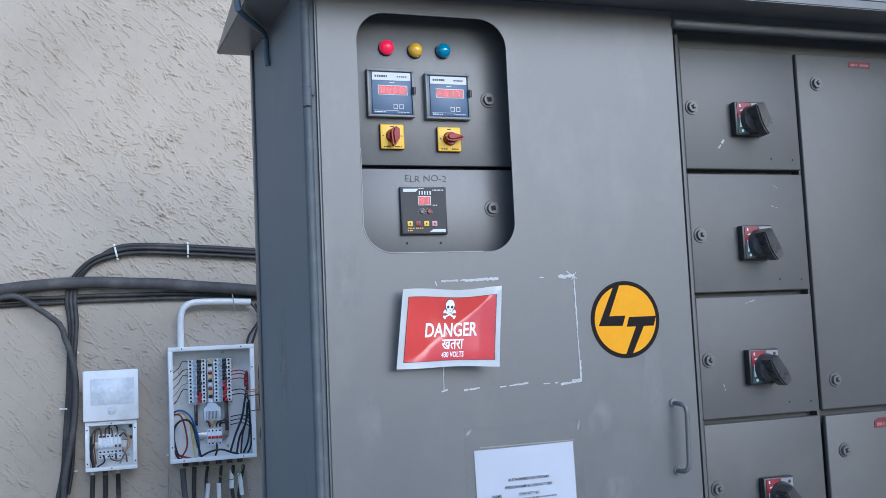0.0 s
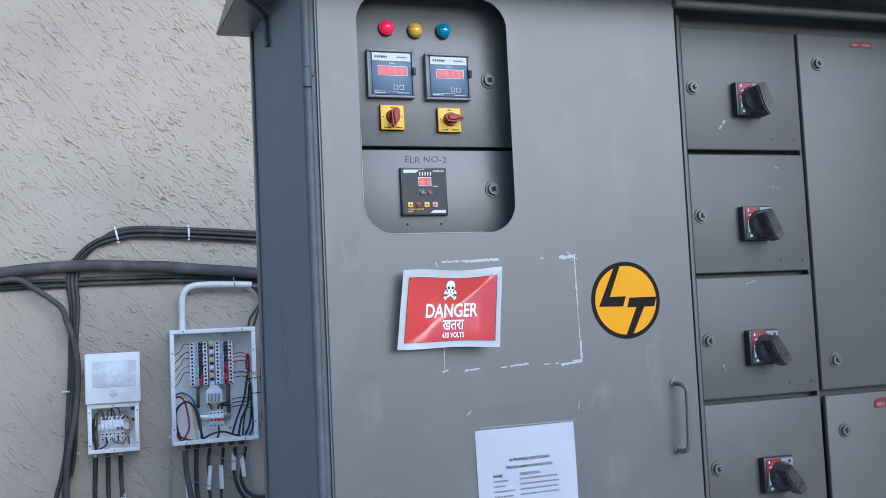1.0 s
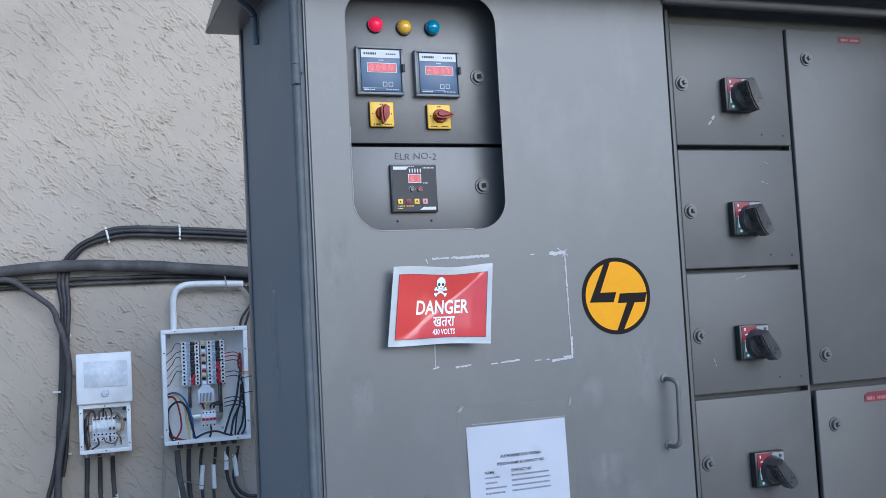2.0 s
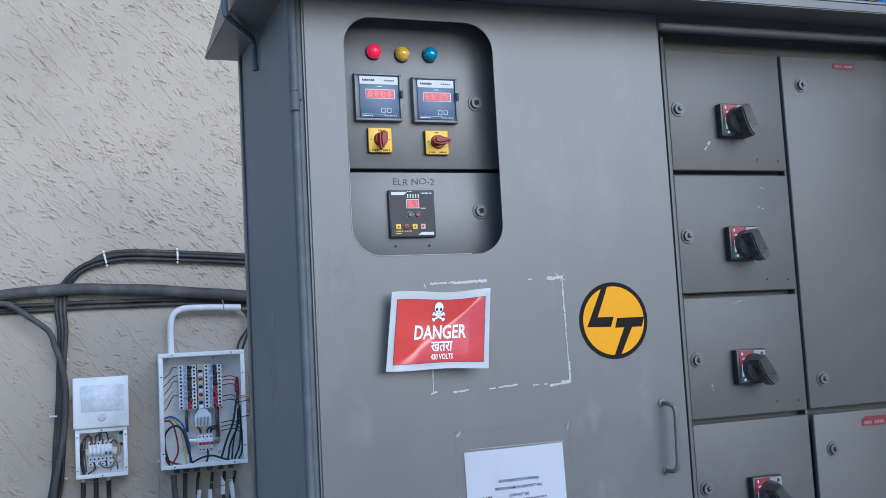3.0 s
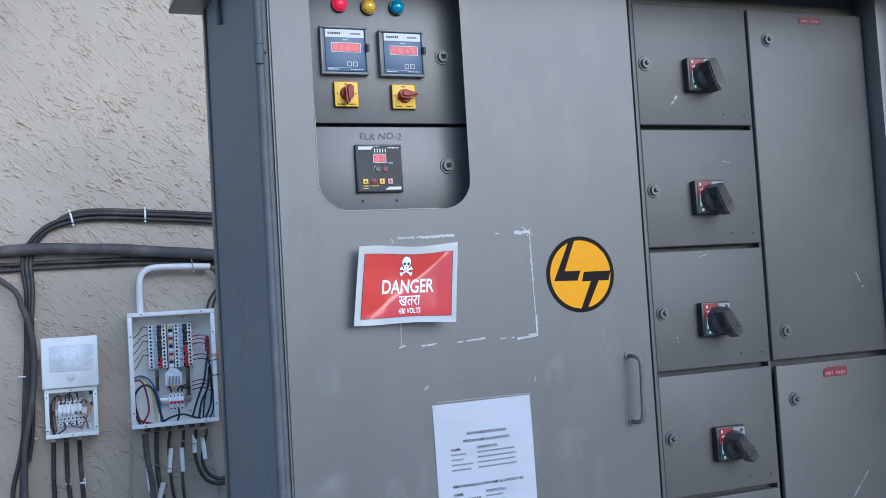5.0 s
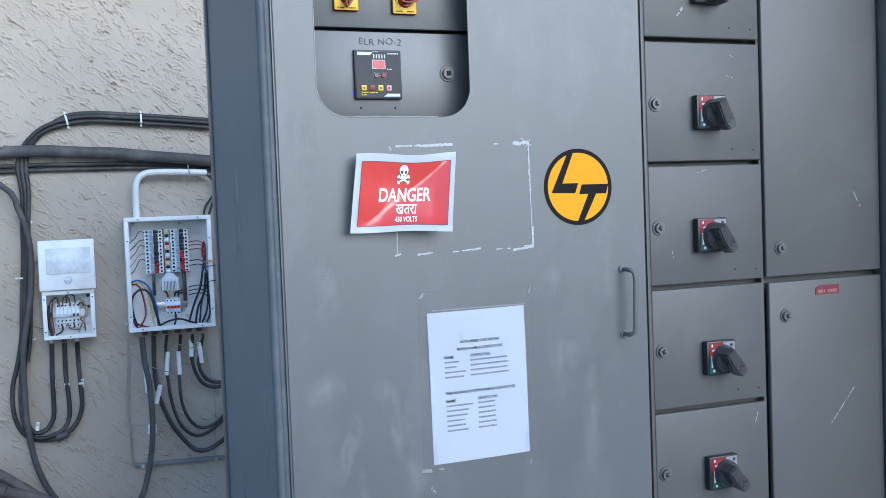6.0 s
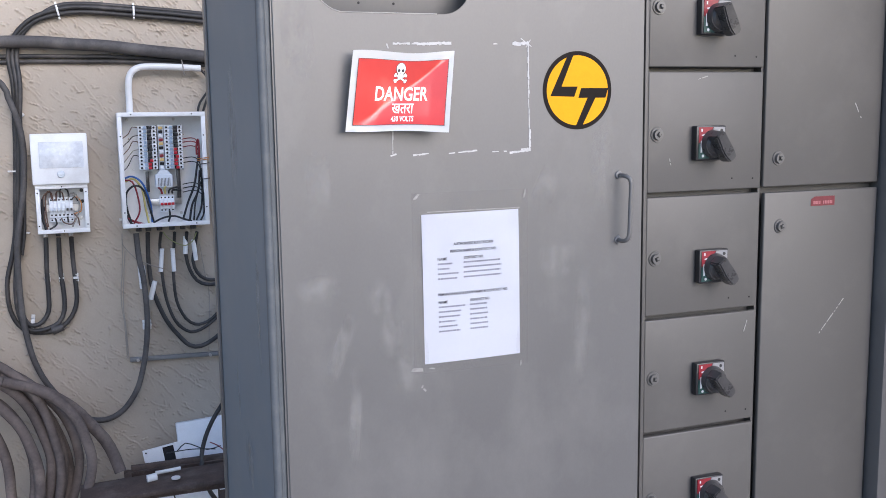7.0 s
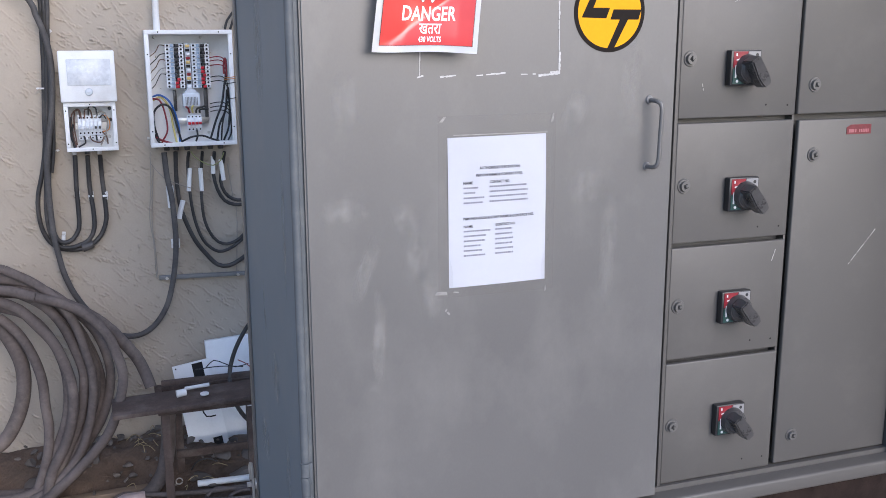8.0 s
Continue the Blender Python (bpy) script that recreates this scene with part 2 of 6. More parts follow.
def prism(bm, pts, y0, y1, mi=0):
    """A flat polygon given in x, z, from y0 (front) back to y1."""
    a, b = [bm.verts.new((x, y0, z)) for x, z in pts], [bm.verts.new((x, y1, z)) for x, z in pts]
    fs = [bm.faces.new(a), bm.faces.new(b[::-1])]
    for i in range(len(pts)):
        j = (i + 1) % len(pts)
        fs.append(bm.faces.new((a[i], b[i], b[j], a[j])))
    for f in fs:
        f.material_index = mi
    bmesh.ops.recalc_face_normals(bm, faces=fs)
    return bm


def disc(cx, cz, r, n=48, a0=0.0, a1=360.0):
    return [(cx + r * math.cos(radians(a0 + (a1 - a0) * i / n)), cz + r * math.sin(radians(a0 + (a1 - a0) * i / n))) for i in range(n if a1 - a0 >= 360 else n + 1)]


def frame_ring(bm, x0, x1, z0, z1, w, y0, y1, bevel=0.0, mi=0):
    box(bm, x0, x1, y0, y1, z1 - w, z1, bevel, mi), box(bm, x0, x1, y0, y1, z0, z0 + w, bevel, mi)
    box(bm, x0, x0 + w, y0, y1, z0 + w, z1 - w, bevel, mi), box(bm, x1 - w, x1, y0, y1, z0 + w, z1 - w, bevel, mi)
    return bm


def tray(x0, x1, z0, z1, front, back, t=0.003):
    """A box of sheet metal, open at the front, in one piece."""
    bm = bmesh.new()
    ring = lambda y, d: [bm.verts.new((x, y, z)) for x, z in ((x0 + d, z0 + d), (x1 - d, z0 + d), (x1 - d, z1 - d), (x0 + d, z1 - d))]
    a, b, c, d = ring(back, 0), ring(front, 0), ring(front, t), ring(back - t, t)
    for p, q in ((a, b), (b, c), (c, d)):
        for k in range(4):
            bm.faces.new((p[k], p[(k + 1) % 4], q[(k + 1) % 4], q[k]))
    bm.faces.new(a), bm.faces.new(d)
    bmesh.ops.recalc_face_normals(bm, faces=bm.faces)
    return bm


def spline(pts, step):
    """Points along a smooth curve through pts."""
    p = [Vector(q) for q in pts]
    p = [2 * p[0] - p[1], *p, 2 * p[-1] - p[-2]]
    out = []
    for i in range(1, len(p) - 2):
        n = max(2, int((p[i + 1] - p[i]).length / step))
        for k in range(n):
            t = k / n
            out.append(0.5 * (2 * p[i] + (p[i + 1] - p[i - 1]) * t + (2 * p[i - 1] - 5 * p[i] + 4 * p[i + 1] - p[i + 2]) * t * t
                              + (3 * p[i] - p[i - 1] - 3 * p[i + 1] + p[i + 2]) * t ** 3))
    return out + [p[-2]]


def hose(pts, r, mats, n=10, step=0.02, sharp=False, ends=True, wobble=0.0, name="hose"):
    """A round strand along pts, as a mesh."""
    c = [Vector(q) for q in pts] if sharp else spline(pts, step)
    if wobble:
        c = [q + wobble * Vector(noise.noise_vector(q * 7.0)) for q in c]
    vs, fs, side = [], [], None
    for i, q in enumerate(c):
        d = (c[min(i + 1, len(c) - 1)] - c[max(i - 1, 0)]).normalized()
        if side is None:
            side = d.orthogonal().normalized()
        side = (side - d * side.dot(d)).normalized()
        up = d.cross(side)
        vs += [q + r * (math.cos(2 * math.pi * k / n) * side + math.sin(2 * math.pi * k / n) * up) for k in range(n)]
    for i in range(len(c) - 1):
        fs += [(i * n + k, i * n + (k + 1) % n, (i + 1) * n + (k + 1) % n, (i + 1) * n + k) for k in range(n)]
    if ends:
        fs += [tuple(range(n))[::-1], tuple(range(len(vs) - n, len(vs)))]
    me = bpy.data.meshes.new(name)
    me.from_pydata([tuple(v) for v in vs], [], fs)
    for m in (mats if isinstance(mats, (list, tuple)) else [mats]):
        me.materials.append(m)
    me.shade_smooth()
    me.set_sharp_from_angle(angle=radians(60))
    return me


def lettering(body, width=None, height=None, bold=0.0):
    """Vertices (x, y from the middle) and faces of a line of text, fitted to a width or a height."""
    cu = bpy.data.curves.new("text", "FONT")
    cu.body, cu.size, cu.align_x, cu.align_y, cu.offset, cu.resolution_u = body, 1.0, "LEFT", "BOTTOM", bold, 3
    ob = new("text", cu)
    me = bpy.data.meshes.new_from_object(ob.evaluated_get(bpy.context.evaluated_depsgraph_get()))
    v = np.array([q.co[:2] for q in me.vertices])
    fs = [tuple(f.vertices) for f in me.polygons]
    bpy.data.objects.remove(ob), bpy.data.curves.remove(cu), bpy.data.meshes.remove(me)
    lo, hi = v.min(0), v.max(0)
    s = width / (hi[0] - lo[0]) if width else height / (hi[1] - lo[1])
    s2 = s if not (width and height) else height / (hi[1] - lo[1])
    return (v - (lo + hi) / 2) * np.array([s, s2]), fs


def add_text(bm, body, put, width=None, height=None, bold=0.0, mi=0):
    v, fs = lettering(body, width, height, bold)
    made = [bm.verts.new(put(*q)) for q in v]
    for f in fs:
        try:
            bm.faces.new([made[k] for k in f]).material_index = mi
        except ValueError:
            pass
    return bm


def value_noise(x, z, seed):
    """Smooth noise from 0 to 1 on arrays."""
    t = np.random.default_rng(seed).random((256, 256))
    xi, zi = np.floor(x).astype(int), np.floor(z).astype(int)
    fx, fz = x - xi, z - zi
    fx, fz = fx * fx * (3 - 2 * fx), fz * fz * (3 - 2 * fz)
    g = lambda a, b: t[a % 256, b % 256]
    return (g(xi, zi) * (1 - fx) + g(xi + 1, zi) * fx) * (1 - fz) + (g(xi, zi + 1) * (1 - fx) + g(xi + 1, zi + 1) * fx) * fz


def smooth(a, b, v):
    t = np.clip((v - a) / (b - a), 0, 1)
    return t * t * (3 - 2 * t)


# ---- setting ----
WALL = 2.25


def grid_mesh(name, x, z, place, mats):
    """A sheet over the arrays x, z; place gives the three coordinates."""
    X, Z = np.meshgrid(x, z, indexing="ij")
    v = np.stack(place(X, Z), -1).reshape(-1, 3)
    w = len(z)
    i, j = np.meshgrid(np.arange(len(x) - 1), np.arange(w - 1), indexing="ij")
    k = (i * w + j).ravel()
    f = np.stack([k, k + w, k + w + 1, k + 1], -1)
    me = bpy.data.meshes.new(name)
    me.from_pydata(v.tolist(), [], f.tolist())
    me.materials.append(mats)
    me.shade_smooth()
    return me


def strokes(x, z, density, seed):
    """Heights of a trowelled coat on the grid x, z: clusters of short torn ripples and long thin drags that run down to the right."""
    rng, h = random.Random(seed), np.zeros((len(x), len(z)))
    dx, dz = x[1] - x[0], z[1] - z[0]
    rough = np.random.default_rng(seed).random((64, 64))

    def stroke(cx, cz, angle, length, width, high, bend):
        reach = length / 2 + 3 * width
        i0, i1 = max(0, int((cx - reach - x[0]) / dx)), min(len(x), int((cx + reach - x[0]) / dx) + 2)
        j0, j1 = max(0, int((cz - reach - z[0]) / dz)), min(len(z), int((cz + reach - z[0]) / dz) + 2)
        if i0 >= i1 or j0 >= j1:
            return
        X, Z = np.meshgrid(x[i0:i1] - cx, z[j0:j1] - cz, indexing="ij")
        c, s_ = math.cos(angle), math.sin(angle)
        u, v = X * c + Z * s_, Z * c - X * s_
        k = rng.randrange(64)
        wave = rough[k][(np.floor(u / 0.006).astype(int)) % 64]
        v = v - bend * u * u - 0.0016 * np.sin(u / 0.012 + k) - 0.0022 * (wave - 0.5)
        along = np.clip((0.5 - np.abs(u) / length) * 5, 0, 1) * (0.35 + 0.9 * wave)
        ridge = np.where(v > 0, np.exp(-(v / (0.42 * width)) ** 2), np.exp(-(v / width) ** 2)) - 0.3 * np.exp(-((v - 0.95 * width) / (0.5 * width)) ** 2)
        h[i0:i1, j0:j1] += 1.5 * high * along * ridge

    area = (x[-1] - x[0]) * (z[-1] - z[0])
    calm = lambda q: 1.0 if q > 1.95 else 0.62
    for _ in range(int(area * 230 * density)):
        cx, cz = rng.uniform(x[0], x[-1]), rng.uniform(z[0], z[-1])
        if rng.random() > calm(cz):
            continue
        lean, n = radians(rng.gauss(-34, 11)), rng.randint(2, 8)
        for _ in range(n):
            stroke(cx + rng.gauss(0, 0.022), cz + rng.gauss(0, 0.022), lean + rng.gauss(0, 0.3), rng.uniform(0.012, 0.05), rng.uniform(0.0024, 0.0044), rng.uniform(0.002, 0.0052) * (0.55 + 0.45 * calm(cz)), rng.gauss(0, 7))
    for _ in range(int(area * 120 * density)):
        cx, cz = rng.uniform(x[0], x[-1]), rng.uniform(z[0], z[-1])
        if rng.random() < calm(cz):
            stroke(cx, cz, radians(rng.gauss(-47, 7)), rng.uniform(0.07, 0.26), rng.uniform(0.0026, 0.0045), rng.uniform(0.0014, 0.0034), rng.gauss(0, 0.7))
    for _ in range(int(area * 700 * density)):
        cx, cz = rng.uniform(x[0], x[-1]), rng.uniform(z[0], z[-1])
        if rng.random() < calm(cz):
            stroke(cx, cz, radians(rng.gauss(-38, 25)), rng.uniform(0.006, 0.02), rng.uniform(0.0024, 0.004), rng.uniform(0.001, 0.0032), 0)
    return h


def plaster(x, z, density, seed):
    h = strokes(x, z, density, seed)
    return lambda X, Z: (X, WALL - h - 0.004 * value_noise(X / 0.3, Z / 0.3, 6) - 0.0012 * value_noise(X / 0.03, Z / 0.03, 5), Z)


wall_back = tagged(new("wall_back", mesh_of("wall_back", box(bmesh.new(), -6, 3.47, WALL + 0.004, WALL + 0.25, -0.3, 5.5), STUCCO)),
                   "cream stucco building wall with torn trowel marks", "wall", kind="structure")
for x_, z_, density_, seed_ in ((np.arange(-1.02, 0.32, 0.0029), np.arange(0, 3.5, 0.0029), 1.0, 3), (np.arange(0.32, 3.47, 0.008), np.arange(2.6, 4.1, 0.008), 0.6, 4)):
    part("plaster", grid_mesh("plaster", x_, z_, plaster(x_, z_, density_, seed_), STUCCO), STUCCO, wall_back)


def soil(X, Y):
    near = np.exp(-((X + 0.2) / 1.6) ** 2) * smooth(0.9, 1.5, Y) * smooth(2.6, 2.2, Y)
    bumps = 0.05 * value_noise(X / 0.16, Y / 0.16, 21) + 0.03 * value_noise(X / 0.05, Y / 0.05, 22) + 0.012 * value_noise(X / 0.02, Y / 0.02, 23)
    heap = 0.10 * smooth(1.75, 2.25, Y) * smooth(0.9, -0.1, X)
    return X, Y, near * (bumps + heap - 0.04) + 0.004 * value_noise(X / 0.7, Y / 0.7, 24) - 0.01


# added out of view: blocks low sky so the door reflects darker below
tagged(new("unseen_wall_opposite", mesh_of("unseen_wall_opposite", box(bmesh.new(), -30, 30, -15.4, -15, -0.1, 2.1), ADDED_WALL, False)), "plain grey-brown wall added unseen behind the camera to block the low sky", "wall", kind="structure")

span = lambda a, b, s: np.arange(a, b, s)
ground = tagged(new("ground", grid_mesh("ground", np.concatenate([[-600, -120, -30, -8, -4, -2.5], span(-1.6, 0.9, 0.016), [1.2, 2, 4, 8, 30, 120, 600]]),
                np.concatenate([[-600, -120, -30, -8, -3, -1, 0, 0.6], span(1.0, 2.36, 0.016), [3, 6, 20, 120, 600]]), soil, SOIL)),
                "bare brown earth with crumbs of rubble, unseen front part paled to bounce light", "ground", kind="structure")
ground.data.materials.append(BOUNCE_GROUND)
for f in ground.data.polygons:
    f.material_index = 1 if f.center.y < 0.8 else 0


# ---- the feeder pillar ----
X0, X1, DEPTH, BOTTOM, TOP = 0.0, 1.55, 0.70, 0.69, 2.44
DOOR_X, DOOR_Z = (0.022, 0.800), (0.70, 2.425)
WINDOW = (0.101, 0.409, 1.911, 2.377, 0.058)      # x, x, z, z, corner radius
PLATE, INNER = 0.037, 0.058                        # how far the compartment doors and the instrument plates lie back
pillar = thing("feeder_pillar", "large grey steel outdoor electrical panel on a raised base", "electrical panel", at=(0.775, 0.35, 0.5))


def ribbed_roof():
    """The folded roof: an eave all round, a shallow pitch and a thin front lip."""
    prof = [(-0.125, 2.410), (-0.125, 2.431), (0.06, 2.492), (0.30, 2.520), (0.745, 2.508), (0.745, 2.500)]
    bm = bmesh.new()
    a, b = [bm.verts.new((-0.085, y, z)) for y, z in prof], [bm.verts.new((1.66, y, z)) for y, z in prof]
    bm.faces.new(a), bm.faces.new(b[::-1])
    for i in range(len(prof)):
        j = (i + 1) % len(prof)
        bm.faces.new((a[j], a[i], b[i], b[j]))
    bmesh.ops.recalc_face_normals(bm, faces=bm.faces)
    bmesh.ops.bevel(bm, geom=bm.edges[:], offset=0.0025, segments=2, affect="EDGES")
    return bm


part("roof", ribbed_roof(), PAINT, pillar, "overhanging pitched sheet steel roof")
bm = bmesh.new()
prism(bm, [(-0.085, 2.4305), (1.66, 2.4305), (1.66, 2.4345), (-0.085, 2.4345)], -0.1265, -0.122)
part("roof_lip", bm, PAINT_TUBE, pillar, "pale scuffed front edge")

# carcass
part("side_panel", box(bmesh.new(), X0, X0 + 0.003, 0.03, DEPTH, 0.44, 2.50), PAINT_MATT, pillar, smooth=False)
part("side_panel", box(bmesh.new(), X1 - 0.003, X1, 0.03, DEPTH, 0.44, 2.50), PAINT, pillar, smooth=False)
part("back_panel", box(bmesh.new(), X0 + 0.003, X1 - 0.003, DEPTH - 0.003, DEPTH, 0.44, 2.50), PAINT, pillar, smooth=False)
part("floor_panel", box(bmesh.new(), X0 + 0.003, X1 - 0.003, 0.03, DEPTH - 0.003, 0.655, 0.66), PAINT, pillar, smooth=False)
bm = box(bmesh.new(), X0 - 0.006, X0 - 0.0005, DEPTH - 0.03, DEPTH + 0.002, 0.44, 2.492, 0.001)
part("corner_flange", bm, PAINT, pillar)
bm = box(bmesh.new(), X0 + 0.001, 0.0235, 0.0075, 0.034, 0.66, 2.43, 0.006, segments=3)
part("hinge_post", bm, PAINT_POST, pillar, "rounded grey post behind the door edge")
bm = rod(bmesh.new(), (0.005, 0.0095, 0.70), (0.005, 0.0095, 2.43), 0.0085, 16)
part("hinge_tube", bm, PAINT_POST, pillar)
for z in (2.215, 0.862):
    bm = rod(bmesh.new(), (0.0035, 0.004, z - 0.026), (0.0035, 0.004, z + 0.010), 0.0092, 16)
    rod(bm, (0.0035, 0.004, z + 0.011), (0.0035, 0.004, z + 0.040), 0.0088, 16)
    box(bm, 0.004, 0.018, 0.0, 0.006, z - 0.005, z + 0.04, 0.002)
    bmesh.ops.subdivide_edges(bm, edges=[ed for ed in bm.edges if ed.calc_length() > 0.02], cuts=2)
    for v in bm.verts:
        v.co += 0.0012 * Vector(noise.noise_vector(v.co * 90))
    part("hinge", bm, PAINT_POST, pillar, "welded barrel hinge with chipped paint")

# strut under the eave, with its upright
bm = bmesh.new()
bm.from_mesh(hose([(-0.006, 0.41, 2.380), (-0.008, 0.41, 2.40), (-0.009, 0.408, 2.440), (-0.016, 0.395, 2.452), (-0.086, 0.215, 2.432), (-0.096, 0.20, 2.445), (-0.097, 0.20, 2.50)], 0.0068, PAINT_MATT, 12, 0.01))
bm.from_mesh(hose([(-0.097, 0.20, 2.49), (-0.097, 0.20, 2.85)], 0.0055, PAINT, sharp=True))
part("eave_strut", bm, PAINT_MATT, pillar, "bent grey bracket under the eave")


def pierced_door():
    """The outer door: a folded leaf with a round-cornered window cut through it."""
    x0, x1, z0, z1, r = WINDOW
    (a0, a1), (b0, b1), t = DOOR_X, DOOR_Z, 0.028
    bm, N = bmesh.new(), 12
    corners = [((a1, b1), (x1 - r, z1 - r), 0), ((a0, b1), (x0 + r, z1 - r), 90), ((a0, b0), (x0 + r, z0 + r), 180), ((a1, b0), (x1 - r, z0 + r), 270)]
    rings = []
    for y in (0.0, t):
        out = [bm.verts.new((c[0], y, c[1])) for c, _, _ in corners]
        arcs = [[bm.verts.new((m[0] + r * math.cos(radians(s + 90 * k / N)), y if y == 0 else 0.0025, m[1] + r * math.sin(radians(s + 90 * k / N)))) for k in range(N + 1)] for _, m, s in corners]
        if y == 0:
            for k in range(4):
                j = (k + 1) % 4
                for q in range(N):
                    bm.faces.new((out[k], arcs[k][q], arcs[k][q + 1]))
                bm.faces.new((out[k], arcs[k][-1], arcs[j][0], out[j]))
        rings.append((out, [v for arc in arcs for v in arc]))
    (o0, i0), (o1, i1) = rings
    for k in range(4):
        bm.faces.new((o0[k], o0[(k + 1) % 4], o1[(k + 1) % 4], o1[k]))
    for k in range(len(i0)):
        j = (k + 1) % len(i0)
        bm.faces.new((i0[k], i0[j], i1[j], i1[k]))
    bmesh.ops.recalc_face_normals(bm, faces=bm.faces)
    bmesh.ops.bevel(bm, geom=[ed for ed in bm.edges if ed.verts[0] in o0 and ed.verts[1] in o0], offset=0.004, segments=3, affect="EDGES")
    return bm


door = part("outer_door", pierced_door(), PAINT, pillar, "grey outer door with a rounded inspection opening", smooth=True)
x0_, x1_, z0_, z1_, r_ = WINDOW
rim = [(x0_, -0.0004, z0_ + 0.20), (x0_, -0.0004, z0_ + r_)] + [(x0_ + r_ + r_ * math.cos(radians(q)), -0.0004, z0_ + r_ + r_ * math.sin(radians(q))) for q in range(190, 271, 10)] + [(x0_ + 0.17, -0.0004, z0_), (x1_ - 0.07, -0.0004, z0_)]
part("worn_rim", hose(rim, 0.0010, CHALK, 6, 0.01), None, door, "edge of the opening worn to pale metal")
part("door_handle", hose([(0.741, 0.002, 1.591), (0.742, -0.020, 1.591), (0.745, -0.030, 1.588), (0.750, -0.034, 1.577), (0.749, -0.034, 1.52), (0.747, -0.034, 1.468),
                          (0.743, -0.030, 1.458), (0.740, -0.020, 1.455), (0.739, 0.002, 1.455)], 0.0048, PAINT, 12, 0.006), None, door, "grey painted bar handle")
for z in (1.592, 1.455):
    part("handle_foot", rod(bmesh.new(), (0.740, 0.0, z), (0.740, -0.004, z), 0.009, 14, 0.008), PAINT_TUBE, door)

# frame of the open half
bm = bmesh.new()
box(bm, 0.803, 0.833, 0.045, 0.07, 0.70, 2.40), box(bm, 1.1355, 1.1415, 0.047, 0.07, 0.70, 2.352)
part("mullion", bm, PAINT_INNER, pillar, smooth=False)
part("frame_backing", box(bmesh.new(), 0.803, 1.545, 0.071, 0.075, 0.68, 2.43), PAINT_INNER, pillar, smooth=False)
part("right_jamb", box(bmesh.new(), 1.486, 1.548, -0.004, 0.07, 0.66, 2.43, 0.004), PAINT, pillar)
bm = box(bmesh.new(), 0.801, 1.486, 0.004, 0.07, 2.403, 2.436)
part("header_sheet", bm, PAINT, pillar, smooth=False)
part("header_rail", box(bmesh.new(), 0.797, 1.487, -0.012, 0.012, 2.386, 2.4025, 0.0065, segments=4), PAINT_TUBE, pillar, "rolled edge of the door opening")
part("door_seal", box(bmesh.new(), 0.8238, 0.8322, 0.034, 0.0445, 0.70, 2.384, 0.001), PAINT_INNER, pillar, "grey edge strip")
bm = box(bmesh.new(), X0 + 0.0205, 1.545, -0.012, 0.05, 0.652, 0.690, 0.007, segments=3)
box(bm, 0.803, 1.486, 0.03, 0.07, 0.690, 0.702)
part("base_channel", bm, PAINT_INNER, pillar, "worn light grey base channel")

ROWS_Z = [2.362, 2.081, 1.811, 1.541, 1.268, 1.000, 0.704]


def leaf(x0, x1, z0, z1, parent=None):
    bm = bmesh.new()
    box(bm, x0, x1, PLATE, PLATE + 0.013, z0, z1, 0.003, segments=3)
    return bm


compartments = []
for k in range(6):
    compartments.append(part("compartment_door", leaf(0.8345, 1.1345, ROWS_Z[k + 1] + (0.005 if k < 5 else 0.0), ROWS_Z[k] - 0.005), PAINT_INNER, pillar, "small grey feeder door"))
wide = [part("cable_chamber_door", leaf(1.1425, 1.480, 1.547, 2.357), PAINT_INNER, pillar, "tall grey upper chamber door"),
        part("cable_chamber_door", leaf(1.1480, 1.480, 0.707, 1.534), PAINT_INNER, pillar, "tall grey lower chamber door")]


def key_lock():
    bm = bmesh.new()
    rod(bm, (0, 0, 0), (0, -0.0025, 0), 0.0165, 24, 0.0155)
    rod(bm, (0, -0.0025, 0), (0, -0.009, 0), 0.0118, 24, 0.0108)
    me = mesh_of("lock", bm, LOCK, True)
    bm = bmesh.new()
    rod(bm, (0, -0.0085, 0), (0, -0.0094, 0), 0.0068, 4)
    me2 = mesh_of("key_slot", bm, DARK, False)
    bm = rod(bmesh.new(), (0, -0.0094, 0), (0, -0.0118, 0), 0.0028, 10)
    return me, me2, mesh_of("key_pin", bm, LOCK, True)


LOCK_ME, SLOT_ME, PIN_ME = key_lock()


for (x, z), leaf_ob, turn in ([((0.857, z), compartments[k], 20 + 31 * k) for k, z in enumerate([2.222, 1.941, 1.672, 1.401, 1.130, 0.845])]
                              + [((1.193, 2.288), wide[0], 10), ((1.182, 1.612), wide[0], 50), ((1.193, 1.455), wide[1], 30), ((1.194, 0.775), wide[1], 60)]):
    lk = part("lock", LOCK_ME, None, pillar, "round metal key lock", at=(x, PLATE, z))
    part("key_slot", SLOT_ME, None, lk, "black key hole", local=True, at=pose(0, 0, 0, 0, turn, 0))
    part("key_pin", PIN_ME, None, lk, local=True, at=(0.001, 0, 0.001))
for k in range(6):
    for dx, dz in ((0.215, 0.030), (0.272, 0.028)):
        bm = rod(bmesh.new(), (0.8405 + dx, PLATE + 0.0005, ROWS_Z[k + 1] + dz), (0.8405 + dx, PLATE - 0.0004, ROWS_Z[k + 1] + dz), 0.0022, 8)
        part("screw_hole", bm, DARK, compartments[k])


